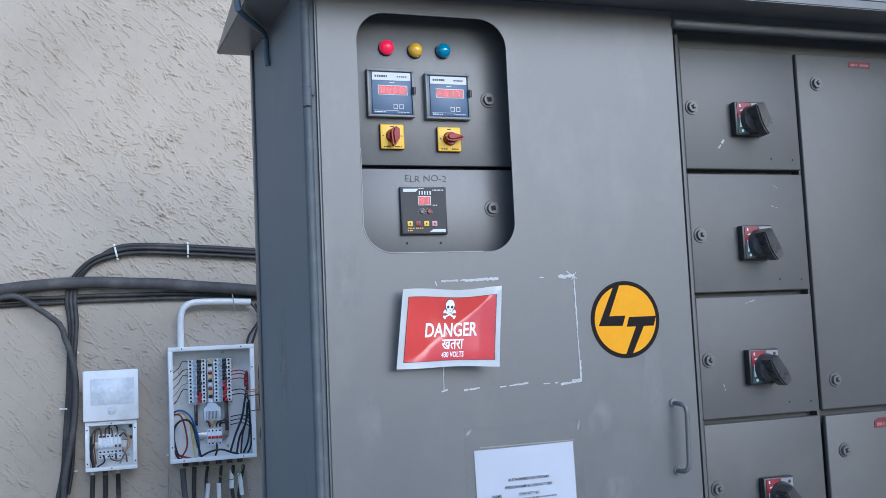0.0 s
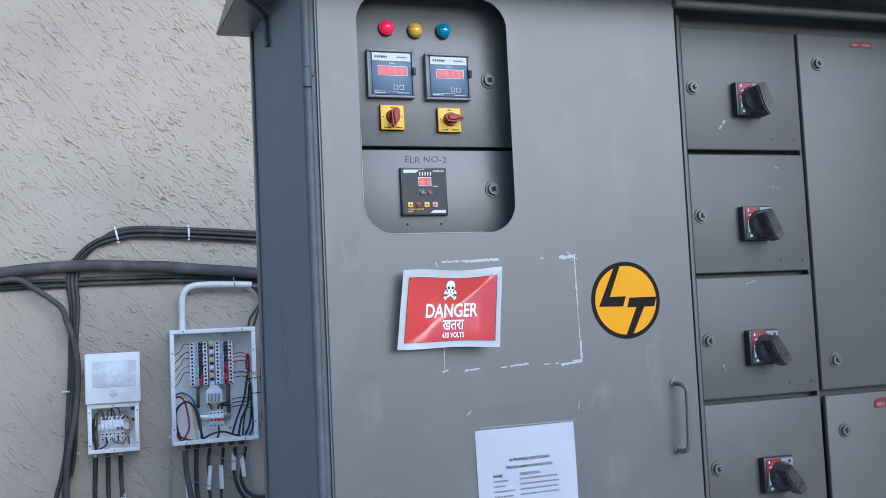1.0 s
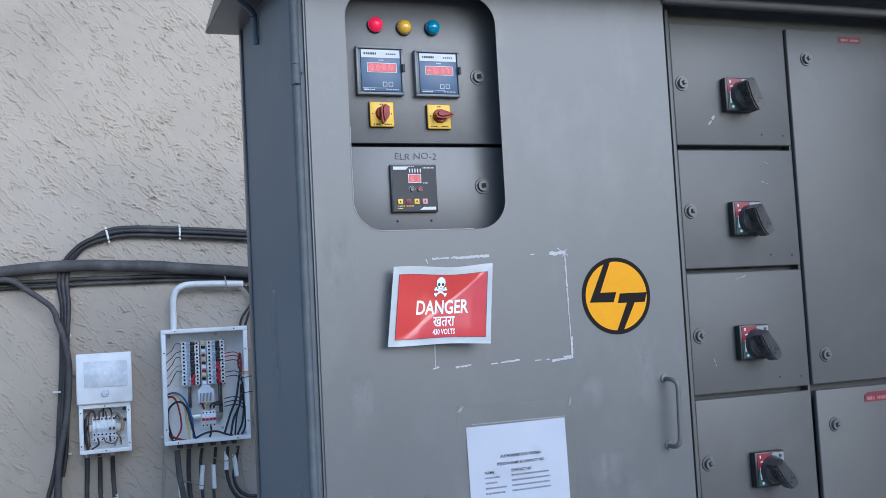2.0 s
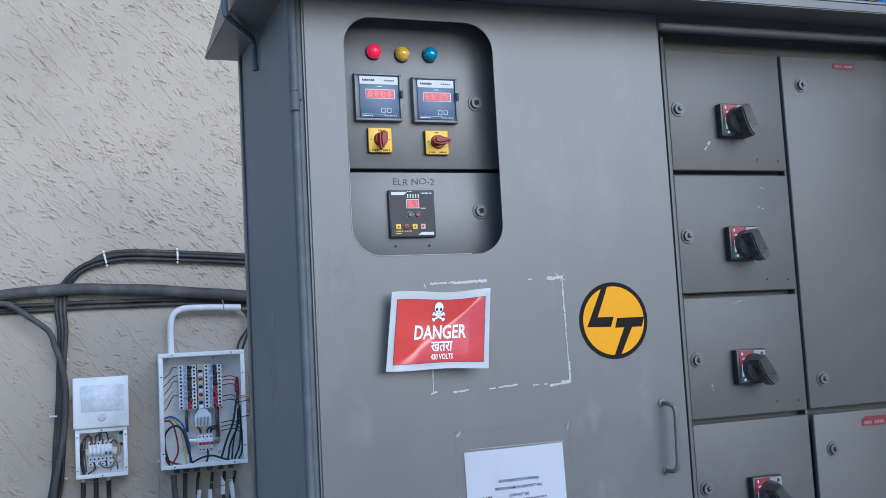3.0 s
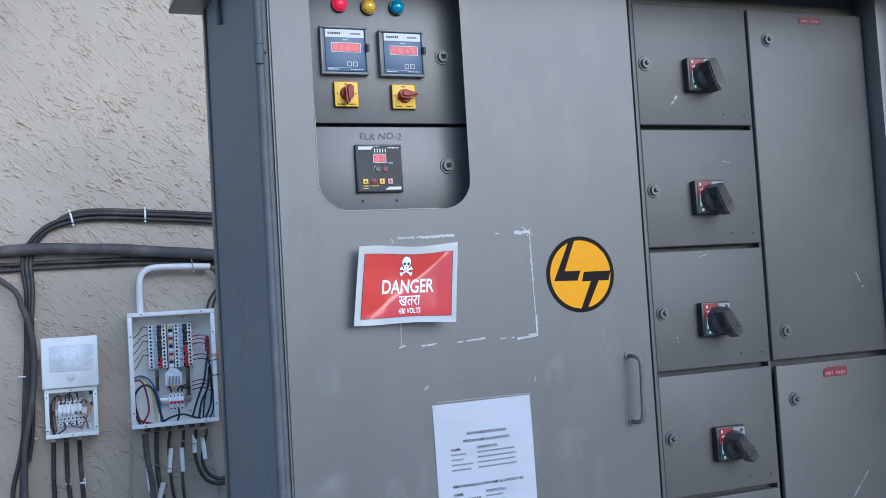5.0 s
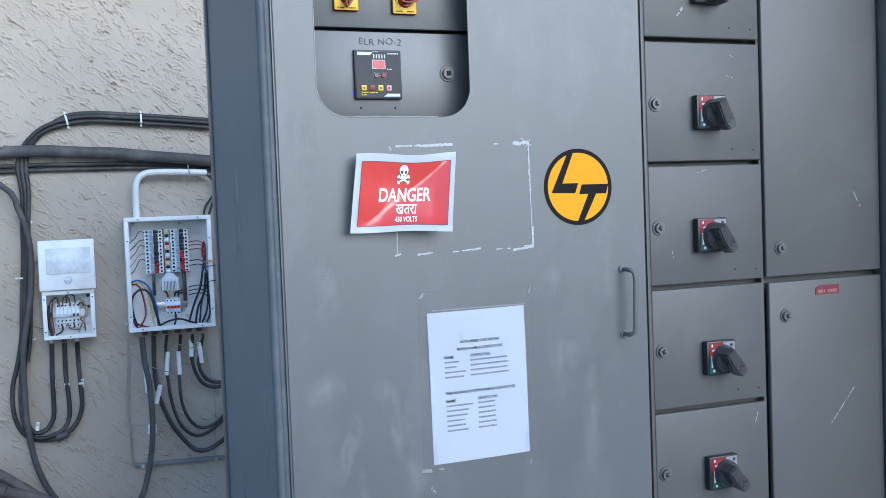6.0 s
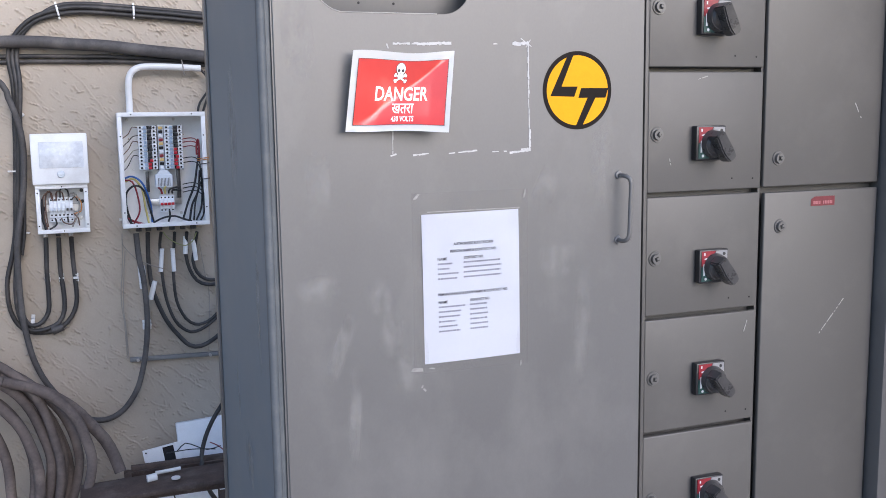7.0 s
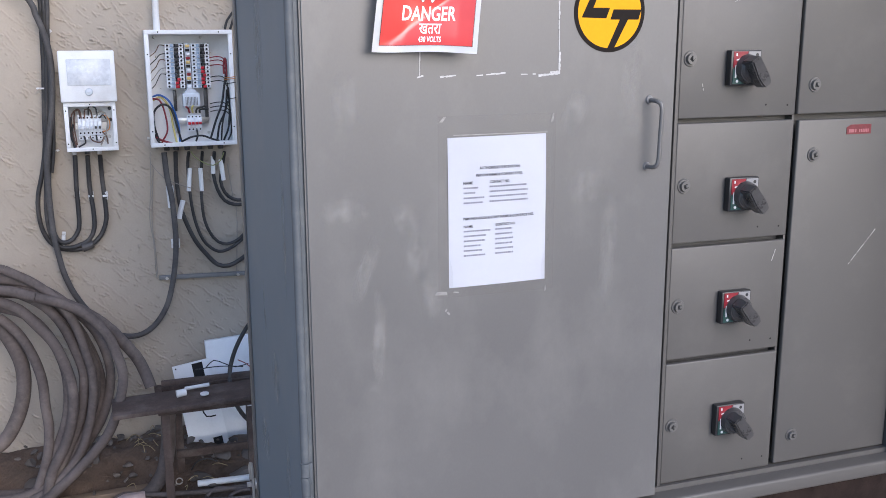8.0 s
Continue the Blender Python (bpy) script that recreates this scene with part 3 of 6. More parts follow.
def rotary_handle_parts():
    """The square base with its printed face, the skirt and the tapered grip, as meshes round the base's middle."""
    base = box(bmesh.new(), -0.0385, 0.0385, -0.019, 0.0, -0.0375, 0.0375, 0.003)
    face = bmesh.new()
    prism(face, [(-0.036, 0.001), (-0.036, 0.037), (0.004, 0.037), (-0.008, 0.010)], -0.0203, -0.0192, 0)
    prism(face, [(0.006, 0.037), (0.038, 0.037), (0.038, 0.010), (-0.004, 0.012)], -0.0203, -0.0192, 1)
    prism(face, [(-0.036, -0.036), (-0.036, -0.001), (-0.012, -0.004), (-0.006, -0.036)], -0.0203, -0.0192, 2)
    prism(face, [(-0.031, -0.022), (-0.031, 0.006), (-0.0265, 0.006), (-0.0265, -0.022)], -0.0208, -0.0204, 3)
    prism(face, [(-0.030, 0.027), (-0.030, 0.0335), (-0.026, 0.0335), (-0.026, 0.027)], -0.0208, -0.0204, 3)
    prism(face, [(-0.0285, 0.0165), (-0.0285, 0.0195), (-0.018, 0.0215), (-0.018, 0.0185)], -0.0208, -0.0204, 3)
    prism(face, disc(0.028, 0.029, 0.004, 14), -0.0208, -0.0204, 4)
    prism(face, disc(-0.024, -0.030, 0.0035, 12), -0.0208, -0.0204, 3)
    bmesh.ops.scale(face, vec=(0.92, 1, 0.93), verts=face.verts[:])
    skirt = rod(bmesh.new(), (0, -0.0192, 0), (0, -0.034, 0), 0.0315, 32, 0.028)
    rod(skirt, (0, -0.034, 0), (0, -0.040, 0), 0.026, 32, 0.022)
    grip = bmesh.new()
    prof = [(-0.028, 0.0125), (0.012, 0.0155), (0.032, 0.0145), (0.042, 0.0100)]
    rows = []
    for z, w in prof:
        k = (z + 0.027) / 0.068
        front = -0.066 + 0.004 * k - (0.004 if z < 0 else 0)
        rows.append([grip.verts.new(c) for c in ((-w, -0.033, -z), (-w * 0.92, front, -z), (w * 0.92, front, -z), (w, -0.033, -z))])
    for a_, b_ in zip(rows, rows[1:]):
        for q in range(4):
            grip.faces.new((a_[q], a_[(q + 1) % 4], b_[(q + 1) % 4], b_[q]))
    grip.faces.new(rows[0][::-1]), grip.faces.new(rows[-1])
    bmesh.ops.recalc_face_normals(grip, faces=grip.faces)
    bmesh.ops.bevel(grip, geom=grip.edges[:], offset=0.0028, segments=2, affect="EDGES")
    return (mesh_of("base_plate", base, BLACK, True), mesh_of("printed_face", face, [RED, PRINT_GREY, GREEN, SILVER, BLACK], False),
            mesh_of("skirt", skirt, KNOB, True), mesh_of("grip", grip, KNOB, True))


BASE_ME, FACE_ME, SKIRT_ME, GRIP_ME = rotary_handle_parts()
for x, z, turn in ((0.990, 2.198, 27), (0.987, 1.923, 30), (0.981, 1.653, 36), (0.996, 1.379, 40), (0.995, 1.121, 43), (0.999, 0.850, 40)):
    h = part("rotary_handle", BASE_ME, None, pillar, "black rotary switch handle with red and green face", at=(x + 0.003, PLATE, z - 0.001))
    part("printed_face", FACE_ME, None, h, "red, grey and teal printed face", local=True)
    part("skirt", SKIRT_ME, None, h, local=True, at=(0.004, 0, -0.002))
    part("grip", GRIP_ME, None, h, "tapered grey-black grip", local=True, at=pose(0.004, 0, -0.002, 0, -turn, 0))

# instrument plates behind the inspection opening
plates = [part("instrument_plate", box(bmesh.new(), 0.085, 0.50, INNER, INNER + 0.012, 2.0895, 2.42, 0.002), PAINT, pillar),
          part("instrument_plate", box(bmesh.new(), 0.085, 0.50, INNER, INNER + 0.012, 1.89, 2.0825, 0.002), PAINT, pillar)]
# added near-black sheet: shade inside the cabinet put into colour
part("dark_interior_sheet", box(bmesh.new(), 0.03, 0.79, INNER + 0.02, INNER + 0.024, 0.70, 2.43), DARK, pillar, smooth=False)
# the right-hand outer door, swung wide open
part("outer_door", box(bmesh.new(), -0.014, 0.014, -0.69, 0.0, 0.70, 2.405, 0.004, m=Matrix.Translation((1.550, -0.014, 0)) @ Matrix.Rotation(radians(29), 4, "Z")), PAINT, pillar, "grey outer door standing open")
part("hinge", rod(bmesh.new(), (1.566, -0.002, 2.15), (1.566, -0.002, 2.25), 0.010, 14), PAINT_TUBE, pillar)
for x, z in ((0.388, 2.227), (0.385, 2.003)):
    lk = part("lock", LOCK_ME, None, pillar, "round metal key lock", at=(x, INNER, z))
    part("key_slot", SLOT_ME, None, lk, "black key hole", local=True, at=pose(0, 0, 0, 0, 35, 0))
for x in (0.202, 0.272):
    part("screw_hole", rod(bmesh.new(), (x, INNER + 0.001, 1.9345), (x, INNER - 0.0008, 1.9345), 0.0025, 10), DARK, plates[1])


def indicator(x, z, lens):
    ob = part("indicator_lamp", rod(bmesh.new(), (x, INNER, z), (x, INNER - 0.006, z), 0.0165, 28, 0.0155), BLACK, pillar, "round panel indicator lamp")
    bm = bmesh.new()
    bmesh.ops.create_uvsphere(bm, u_segments=28, v_segments=16, radius=0.0145, matrix=Matrix.Translation((x, INNER - 0.008, z)) @ Matrix.Diagonal((1, 0.85, 1, 1)))
    rod(bm, (x, INNER - 0.004, z), (x, INNER - 0.009, z), 0.0146, 28)
    part("lens", bm, lens, ob, "domed coloured lens")


indicator(0.175, 2.325, LAMP_RED), indicator(0.2345, 2.3225, LAMP_YELLOW), indicator(0.294, 2.3245, LAMP_BLUE)


def segments(bm, x, z, w, h, y, digit, mi=0):
    """A seven-bar figure."""
    t, on = w * 0.2, {"0": "abcdef", "1": "bc", "4": "bcfg", "2": "abged", "7": "abc", "-": "g", "3": "abcdg"}[digit]
    bars = {"a": (x, x + w, z + h - t, z + h), "g": (x, x + w, z + h / 2 - t / 2, z + h / 2 + t / 2), "d": (x, x + w, z, z + t),
            "f": (x, x + t, z + h / 2, z + h), "b": (x + w - t, x + w, z + h / 2, z + h), "e": (x, x + t, z, z + h / 2), "c": (x + w - t, x + w, z, z + h / 2)}
    for k in on:
        a_, b_, c_, d_ = bars[k]
        prism(bm, [(a_, c_), (b_, c_), (b_, d_), (a_, d_)], y - 0.0002, y)


def plain_bars(bm, x, z, w, h, y, n, seed, mi=0):
    """Writing too small to read, as short bars."""
    rng, q = random.Random(seed), x
    for k in range(n):
        ww = w / n * rng.uniform(0.55, 0.9)
        prism(bm, [(q, z), (q + ww, z), (q + ww, z + h), (q, z + h)], y - 0.0002, y, mi)
        q += w / n


def panel_meter(x0, x1, z0, z1, figures):
    y = INNER
    m = part("panel_meter", box(bmesh.new(), x0, x1, y - 0.012, y, z0, z1, 0.002), SMOKE, pillar, "square digital panel meter with a blue face")
    bm = bmesh.new()
    frame_ring(bm, x0, x1, z0, z1, 0.0050, y - 0.0165, y - 0.0125, 0.001)
    part("cover_frame", bm, SMOKE, m, "dark translucent cover frame")
    a_, b_, c_, d_ = x0 + 0.0095, x1 - 0.0065, z0 + 0.0062, z1 - 0.0062
    part("meter_face", box(bmesh.new(), a_, b_, y - 0.0150, y - 0.0125, c_, d_, 0.0006), NAVY, m, "blue printed face")
    w, h, f = b_ - a_, d_ - c_, y - 0.0152
    bm = prism(bmesh.new(), [(a_ + 0.001, d_ - 0.20 * h), (b_ - 0.001, d_ - 0.20 * h), (b_ - 0.001, d_ - 0.01), (b_ - 0.001, d_ - 0.001), (a_ + 0.001, d_ - 0.001)], f - 0.0003, f)
    part("header_strip", bm, SILVER, m, "silver header strip")
    bm = bmesh.new()
    plain_bars(bm, a_ + 0.006, d_ - 0.13 * h, 0.34 * w, 0.05 * h, f - 0.0006, 6, 3), plain_bars(bm, a_ + 0.64 * w, d_ - 0.125 * h, 0.27 * w, 0.035 * h, f - 0.0006, 5, 4)
    part("print", bm, INK, m)
    bm = bmesh.new()
    frame_ring(bm, a_ + 0.15 * w, b_ - 0.10 * w, c_ + 0.45 * h, c_ + 0.68 * h, 0.0012, f - 0.0006, f)
    plain_bars(bm, a_ + 0.45 * w, c_ + 0.735 * h, 0.13 * w, 0.02 * h, f, 3, 5), plain_bars(bm, a_ + 0.05 * w, c_ + 0.03 * h, 0.28 * w, 0.025 * h, f, 6, 6)
    plain_bars(bm, a_ + 0.62 * w, c_ + 0.035 * h, 0.32 * w, 0.02 * h, f, 8, 7), plain_bars(bm, a_ + 0.03 * w, c_ + 0.075 * h, 0.94 * w, 0.008 * h, f, 1, 7)
    for q in (0.53, 0.68):
        frame_ring(bm, a_ + q * w, a_ + (q + 0.11) * w, c_ + 0.12 * h, c_ + 0.23 * h, 0.001, f - 0.0004, f)
    part("white_print", bm, SILVER, m)
    part("display", box(bmesh.new(), a_ + 0.17 * w, b_ - 0.12 * w, f - 0.0012, f - 0.0002, c_ + 0.468 * h, c_ + 0.662 * h), DISPLAY, m, "lit red display")
    bm = bmesh.new()
    for k, ch in enumerate(figures):
        segments(bm, a_ + (0.22 + 0.16 * k) * w, c_ + 0.50 * h, 0.085 * w, 0.13 * h, f - 0.0013, ch)
    part("digits", bm, DIGIT, m, "glowing red figures", smooth=False)
    bm = rod(bmesh.new(), (x1 - 0.002, y - 0.02, z0 + 0.046), (x1 - 0.002, y - 0.02, z0 + 0.060), 0.0035, 10)
    part("cover_catch", bm, BLACK, m)


panel_meter(0.130, 0.226, 2.183, 2.279, "0000"), panel_meter(0.2495, 0.344, 2.1815, 2.2755, "-017")


def selector(x0, x1, z0, z1, turn):
    y, cx, cz = INNER, (x0 + x1) / 2, (z0 + z1) / 2
    s = part("selector_switch", box(bmesh.new(), x0 - 0.001, x1 + 0.001, y - 0.008, y, z0 - 0.001, z1 + 0.001, 0.003), BLACK, pillar, "yellow selector switch with a red knob")
    part("escutcheon", box(bmesh.new(), x0, x1, y - 0.011, y - 0.0082, z0, z1, 0.0025), YELLOW, s, "yellow plate with rounded corners")
    bm = bmesh.new()
    plain_bars(bm, x0 + 0.006, z0 + 0.003, 0.014, 0.0026, y - 0.0111, 3, 1), plain_bars(bm, x0 + 0.028, z0 + 0.003, 0.016, 0.0026, y - 0.0111, 4, 2)
    plain_bars(bm, cx - 0.004, z1 - 0.006, 0.008, 0.0022, y - 0.0111, 2, 2)
    for sx in (-1, 1):
        prism(bm, disc(cx + sx * 0.019, cz + 0.001, 0.0014, 10), y - 0.0113, y - 0.0111)
    part("print", bm, INK, s, smooth=False)
    k = part("knob", rod(bmesh.new(), (0, -0.011, 0), (0, -0.020, 0), 0.0145, 28, 0.0125), KNOB_RED, s, "dark red pointer knob", at=(cx + 0.001, y, cz + 0.001))
    bm = bmesh.new()
    pts = [(-0.0075, 0.011), (0.0, 0.0155), (0.0075, 0.011), (0.0085, 0.0), (0.0035, -0.020), (0.0, -0.024), (-0.0035, -0.020), (-0.0085, 0.0)]
    prism(bm, pts, -0.036, -0.0195)
    bmesh.ops.bevel(bm, geom=[ed for ed in bm.edges if all(v.co.y < -0.03 for v in ed.verts)], offset=0.004, segments=3, affect="EDGES")
    part("pointer", bm, KNOB_RED, k, local=True, at=pose(0, 0, 0, 0, turn, 0))


selector(0.1545, 0.2025, 2.1205, 2.1695, 8), selector(0.2725, 0.3210, 2.1175, 2.1665, -88)


def earth_relay(x0, x1, z0, z1):
    y = INNER
    r = part("earth_leakage_relay", box(bmesh.new(), x0, x1, y - 0.010, y, z0, z1, 0.0015), BLACK, pillar, "black square relay with a small red display")
    part("relay_face", box(bmesh.new(), x0 + 0.003, x1 - 0.003, y - 0.0108, y - 0.0102, z0 + 0.003, z1 - 0.003), material("charcoal_face", (0.016, 0.016, 0.019), 0.5, vary=0.1, bump=0), r)
    w, h, f = x1 - x0, z1 - z0, y - 0.0110
    P = lambda u, v: (x0 + u * w, z0 + v * h)
    bm = bmesh.new()
    prism(bm, [P(0.06, 0.89), P(0.33, 0.89), P(0.40, 0.955), P(0.06, 0.955)], f - 0.0003, f), prism(bm, [P(0.60, 0.05), P(0.95, 0.05), P(0.95, 0.11), P(0.68, 0.11)], f - 0.0003, f)
    plain_bars(bm, *P(0.70, 0.915), 0.24 * w, 0.025 * h, f, 8, 3), plain_bars(bm, *P(0.40, 0.955), 0.12 * w, 0.012 * h, f, 3, 3)
    for k in range(5):
        prism(bm, [P(0.40 + 0.058 * k, 0.83), P(0.425 + 0.058 * k, 0.83), P(0.425 + 0.058 * k, 0.91), P(0.40 + 0.058 * k, 0.91)], f - 0.0003, f)
    plain_bars(bm, *P(0.69, 0.60), 0.11 * w, 0.02 * h, f, 3, 4)
    frame_ring(bm, *[P(0.375, 0)[0], P(0.655, 0)[0], P(0, 0.61)[1], P(0, 0.80)[1]], 0.0012, f - 0.0004, f)
    part("white_print", bm, SILVER, r, smooth=False)
    part("display", box(bmesh.new(), *[P(0.39, 0)[0], P(0.64, 0)[0]], f - 0.0008, f, P(0, 0.625)[1], P(0, 0.785)[1]), DISPLAY, r, "lit red display")
    bm = bmesh.new()
    for k, ch in enumerate("01"):
        segments(bm, P(0.43 + 0.11 * k, 0)[0], P(0, 0.65)[1], 0.065 * w, 0.11 * h, f - 0.0010, ch)
    part("digits", bm, DIGIT, r, "glowing red figures", smooth=False)
    for k, mat in enumerate((KNOB, RED)):
        u = 0.45 + 0.16 * k
        part("dial", rod(bmesh.new(), (*P(u, 0)[:1], f + 0.001, P(0, 0.48)[1]), (*P(u, 0)[:1], f - 0.003, P(0, 0.48)[1]), 0.0042, 14), mat, r)
        bm = bmesh.new()
        for q in range(9):
            g = radians(-30 + 30 * q)
            prism(bm, disc(P(u, 0)[0] + 0.0066 * math.cos(g), P(0, 0.48)[1] + 0.0066 * math.sin(g), 0.0005, 6), f - 0.0003, f)
        part("dial_marks", bm, PINK if k else SILVER, r, smooth=False)
    for k, mat in enumerate((YELLOW, RED, YELLOW, PINK)):
        bm = box(bmesh.new(), P(0.125 + 0.178 * k, 0)[0], P(0.235 + 0.178 * k, 0)[0], f - 0.0018, f, P(0, 0.17)[1], P(0, 0.28)[1], 0.0007)
        b = part("button", bm, mat, r, ("yellow", "red", "yellow", "pink")[k] + " push button")
        part("symbol", box(bmesh.new(), P(0.165 + 0.178 * k, 0)[0], P(0.195 + 0.178 * k, 0)[0], f - 0.0021, f - 0.0018, P(0, 0.205)[1], P(0, 0.245)[1]), INK, b)
    bm = bmesh.new()
    plain_bars(bm, *P(0.13, 0.125), 0.15 * w, 0.018 * h, f, 4, 8), plain_bars(bm, *P(0.31, 0.125), 0.16 * w, 0.018 * h, f, 4, 9), plain_bars(bm, *P(0.13, 0.075), 0.12 * w, 0.018 * h, f, 3, 8)
    part("yellow_print", bm, YELLOW, r, smooth=False)


earth_relay(0.1895, 0.2845, 1.9505, 2.0455)
bm = add_text(bmesh.new(), "ELR NO-2", lambda x, z: (0.2465 + x + 0.06 * z, INNER - 0.0008, 2.0635 + z + 0.0012 * math.sin(90 * x)), width=0.086, height=0.0125, bold=-0.012)
part("pencil_note", bm, PENCIL, plates[1], "hand-written pencil note", smooth=False)

# the raised steel base and plinth
base = thing("base_frame", "rusty dark brown steel base frame under the panel", "base frame", at=(0.775, 0.35, 0.5))
for y in (0.0, 0.60):
    bm = box(bmesh.new(), 0.03, 1.60, y, y + 0.05, 0.545, 0.651, 0.003)
    part("beam", bm, RUST, base)
for x in (0.04, 1.52):
    bm = box(bmesh.new(), x, x + 0.05, 0.051, 0.599, 0.545, 0.651, 0.003)
    part("cross_beam", bm, RUST, base)
for x in (0.05, 1.50):
    for y in (0.03, 0.60):
        part("leg", box(bmesh.new(), x, x + 0.05, y, y + 0.05, -0.03, 0.544, 0.003), RUST, base)
single("plinth", box(bmesh.new(), 0.25, 1.45, 0.16, 0.56, -0.05, 0.30, 0.01), CONCRETE, "low pale concrete plinth under the panel", "plinth")


# ---- on the outer door ----
def danger_sign():
    sign = thing("danger_sign", "curled red danger sign with white border stuck on the grey door", "warning sign", at=(0.26, 0.0, 1.69))
    c = [Vector((0.155, 0, 1.694)), Vector((0.357, 0, 1.690)), Vector((0.374, 0, 1.840)), Vector((0.174, 0, 1.839))]

    def S(u, v, lift=0.0):
        p = (c[0] * (1 - u) + c[1] * u) * (1 - v) + (c[3] * (1 - u) + c[2] * u) * v
        d = u - (0.05 + 0.95 * v)                         # the soft fold from corner to corner
        y = 0.0015 + 0.019 * max(0.0, 0.3 - u) ** 1.5 / 0.164 + 0.006 * max(0.0, u - 0.8) / 0.2 * (1 - v) + abs(d) * (0.045 if d > 0 else 0.012)
        y += 0.0028 * math.sin(3.2 * u + 5.0 * v) + 0.004 * math.exp(-((v - 0.02) / 0.10) ** 2) + 0.0026
        z = 0.004 * math.sin(7.0 * u + 0.6) * (v - 0.35)
        return Vector((p.x - 0.32 * y, -(y + lift), p.z + z))

    def sheet(u0, u1, v0, v1, lift, n=36, thick=0.0):
        bm = bmesh.new()
        g = [[bm.verts.new(S(u0 + (u1 - u0) * i / n, v0 + (v1 - v0) * j / n, lift)) for j in range(n + 1)] for i in range(n + 1)]
        for i in range(n):
            for j in range(n):
                bm.faces.new((g[i][j], g[i + 1][j], g[i + 1][j + 1], g[i][j + 1]))
        if thick:
            bmesh.ops.solidify(bm, geom=bm.faces[:], thickness=thick)
        return bm

    part("backing", sheet(0, 1, 0, 1, 0.0, thick=0.0006), WHITE_FILM, sign, "white bordered film")
    part("red_field", sheet(0.062, 0.945, 0.085, 0.895, 0.0010), RED_FILM, sign, "red glossy field")
    bm = bmesh.new()
    for u0, u1, v0, v1 in ((0.057, 0.062, 0.08, 0.90), (0.945, 0.95, 0.08, 0.90), (0.062, 0.945, 0.08, 0.085), (0.062, 0.945, 0.895, 0.90)):
        g = [[bm.verts.new(S(u0 + (u1 - u0) * i / 20, v0 + (v1 - v0) * j / 20, 0.0012)) for j in range(21)] for i in range(21)]
        for i in range(20):
            for j in range(20):
                bm.faces.new((g[i][j], g[i + 1][j], g[i + 1][j + 1], g[i][j + 1]))
    part("border_line", bm, INK, sign)
    W, H = 0.201, 0.147
    flat = lambda uc, vc, lift=0.0016: (lambda x, z: S(uc + x / W, vc + z / H, lift))
    part("lettering", add_text(bmesh.new(), "DANGER", flat(0.505, 0.475), width=0.104, height=0.027, bold=0.02), WHITE_FILM, sign, "white word DANGER", smooth=False)
    part("lettering", add_text(bmesh.new(), "\u0916\u0924\u0930\u093e", flat(0.525, 0.285), width=0.043, height=0.019, bold=0.012), WHITE_FILM, sign, "white Hindi word", smooth=False)
    part("lettering", add_text(bmesh.new(), "430 VOLTS", flat(0.53, 0.155), width=0.044, height=0.0105, bold=0.02), WHITE_FILM, sign, "white words 430 VOLTS", smooth=False)

    def blob(bm, pts, uc, vc, lift):
        f = flat(uc, vc, lift)
        mid, ring = bm.verts.new(f(sum(p[0] for p in pts) / len(pts), sum(p[1] for p in pts) / len(pts))), [bm.verts.new(f(*p)) for p in pts]
        for k in range(len(ring)):
            bm.faces.new((mid, ring[k], ring[(k + 1) % len(ring)]))

    ell = lambda cx, cz, rx, rz, n=24: [(cx + rx * math.cos(2 * math.pi * k / n), cz + rz * math.sin(2 * math.pi * k / n)) for k in range(n)]

    def bones(bm, grow, lift):
        for s in (-1, 1):
            d, nrm = Vector((s * 0.0115, 0.0065)).normalized(), Vector((-0.0065, s * 0.0115)).normalized()
            a_, b_ = Vector((0, -0.0115)) - d * 0.0115, Vector((0, -0.0115)) + d * 0.0115
            w = nrm * (0.0016 + grow)
            blob(bm, [tuple(a_ - w), tuple(b_ - w), tuple(b_ + w), tuple(a_ + w)], 0.475, 0.755, lift)
            for e_ in (a_, b_):
                for q in (-1, 1):
                    blob(bm, ell(*(e_ + nrm * 0.0016 * q), 0.0022 + grow, 0.0022 + grow, 12), 0.475, 0.755, lift)

    bm = bmesh.new()
    blob(bm, ell(0, 0.006, 0.0098, 0.0118), 0.475, 0.755, 0.0013), blob(bm, ell(0, -0.006, 0.0066, 0.0082), 0.475, 0.755, 0.0013), bones(bm, 0.0007, 0.0013)
    part("skull_outline", bm, INK, sign, smooth=False)
    bm = bmesh.new()
    blob(bm, ell(0, 0.006, 0.0088, 0.0108), 0.475, 0.755, 0.0017), blob(bm, ell(0, -0.0055, 0.0054, 0.0068), 0.475, 0.755, 0.0017), bones(bm, 0.0, 0.0017)
    part("skull", bm, WHITE_FILM, sign, "white skull and crossed bones", smooth=False)
    bm = bmesh.new()
    for s in (-1, 1):
        blob(bm, ell(s * 0.0040, 0.0025, 0.0026, 0.0030, 16), 0.475, 0.755, 0.0021)
    blob(bm, [(-0.0014, -0.004), (0.0014, -0.004), (0.0, -0.0008)], 0.475, 0.755, 0.0021)
    for k in range(4):
        x = -0.0033 + 0.0022 * k
        blob(bm, [(x - 0.0003, -0.0105), (x + 0.0003, -0.0105), (x + 0.0003, -0.0065), (x - 0.0003, -0.0065)], 0.475, 0.755, 0.0021)
    part("skull_hollows", bm, INK, sign, smooth=False)


danger_sign()

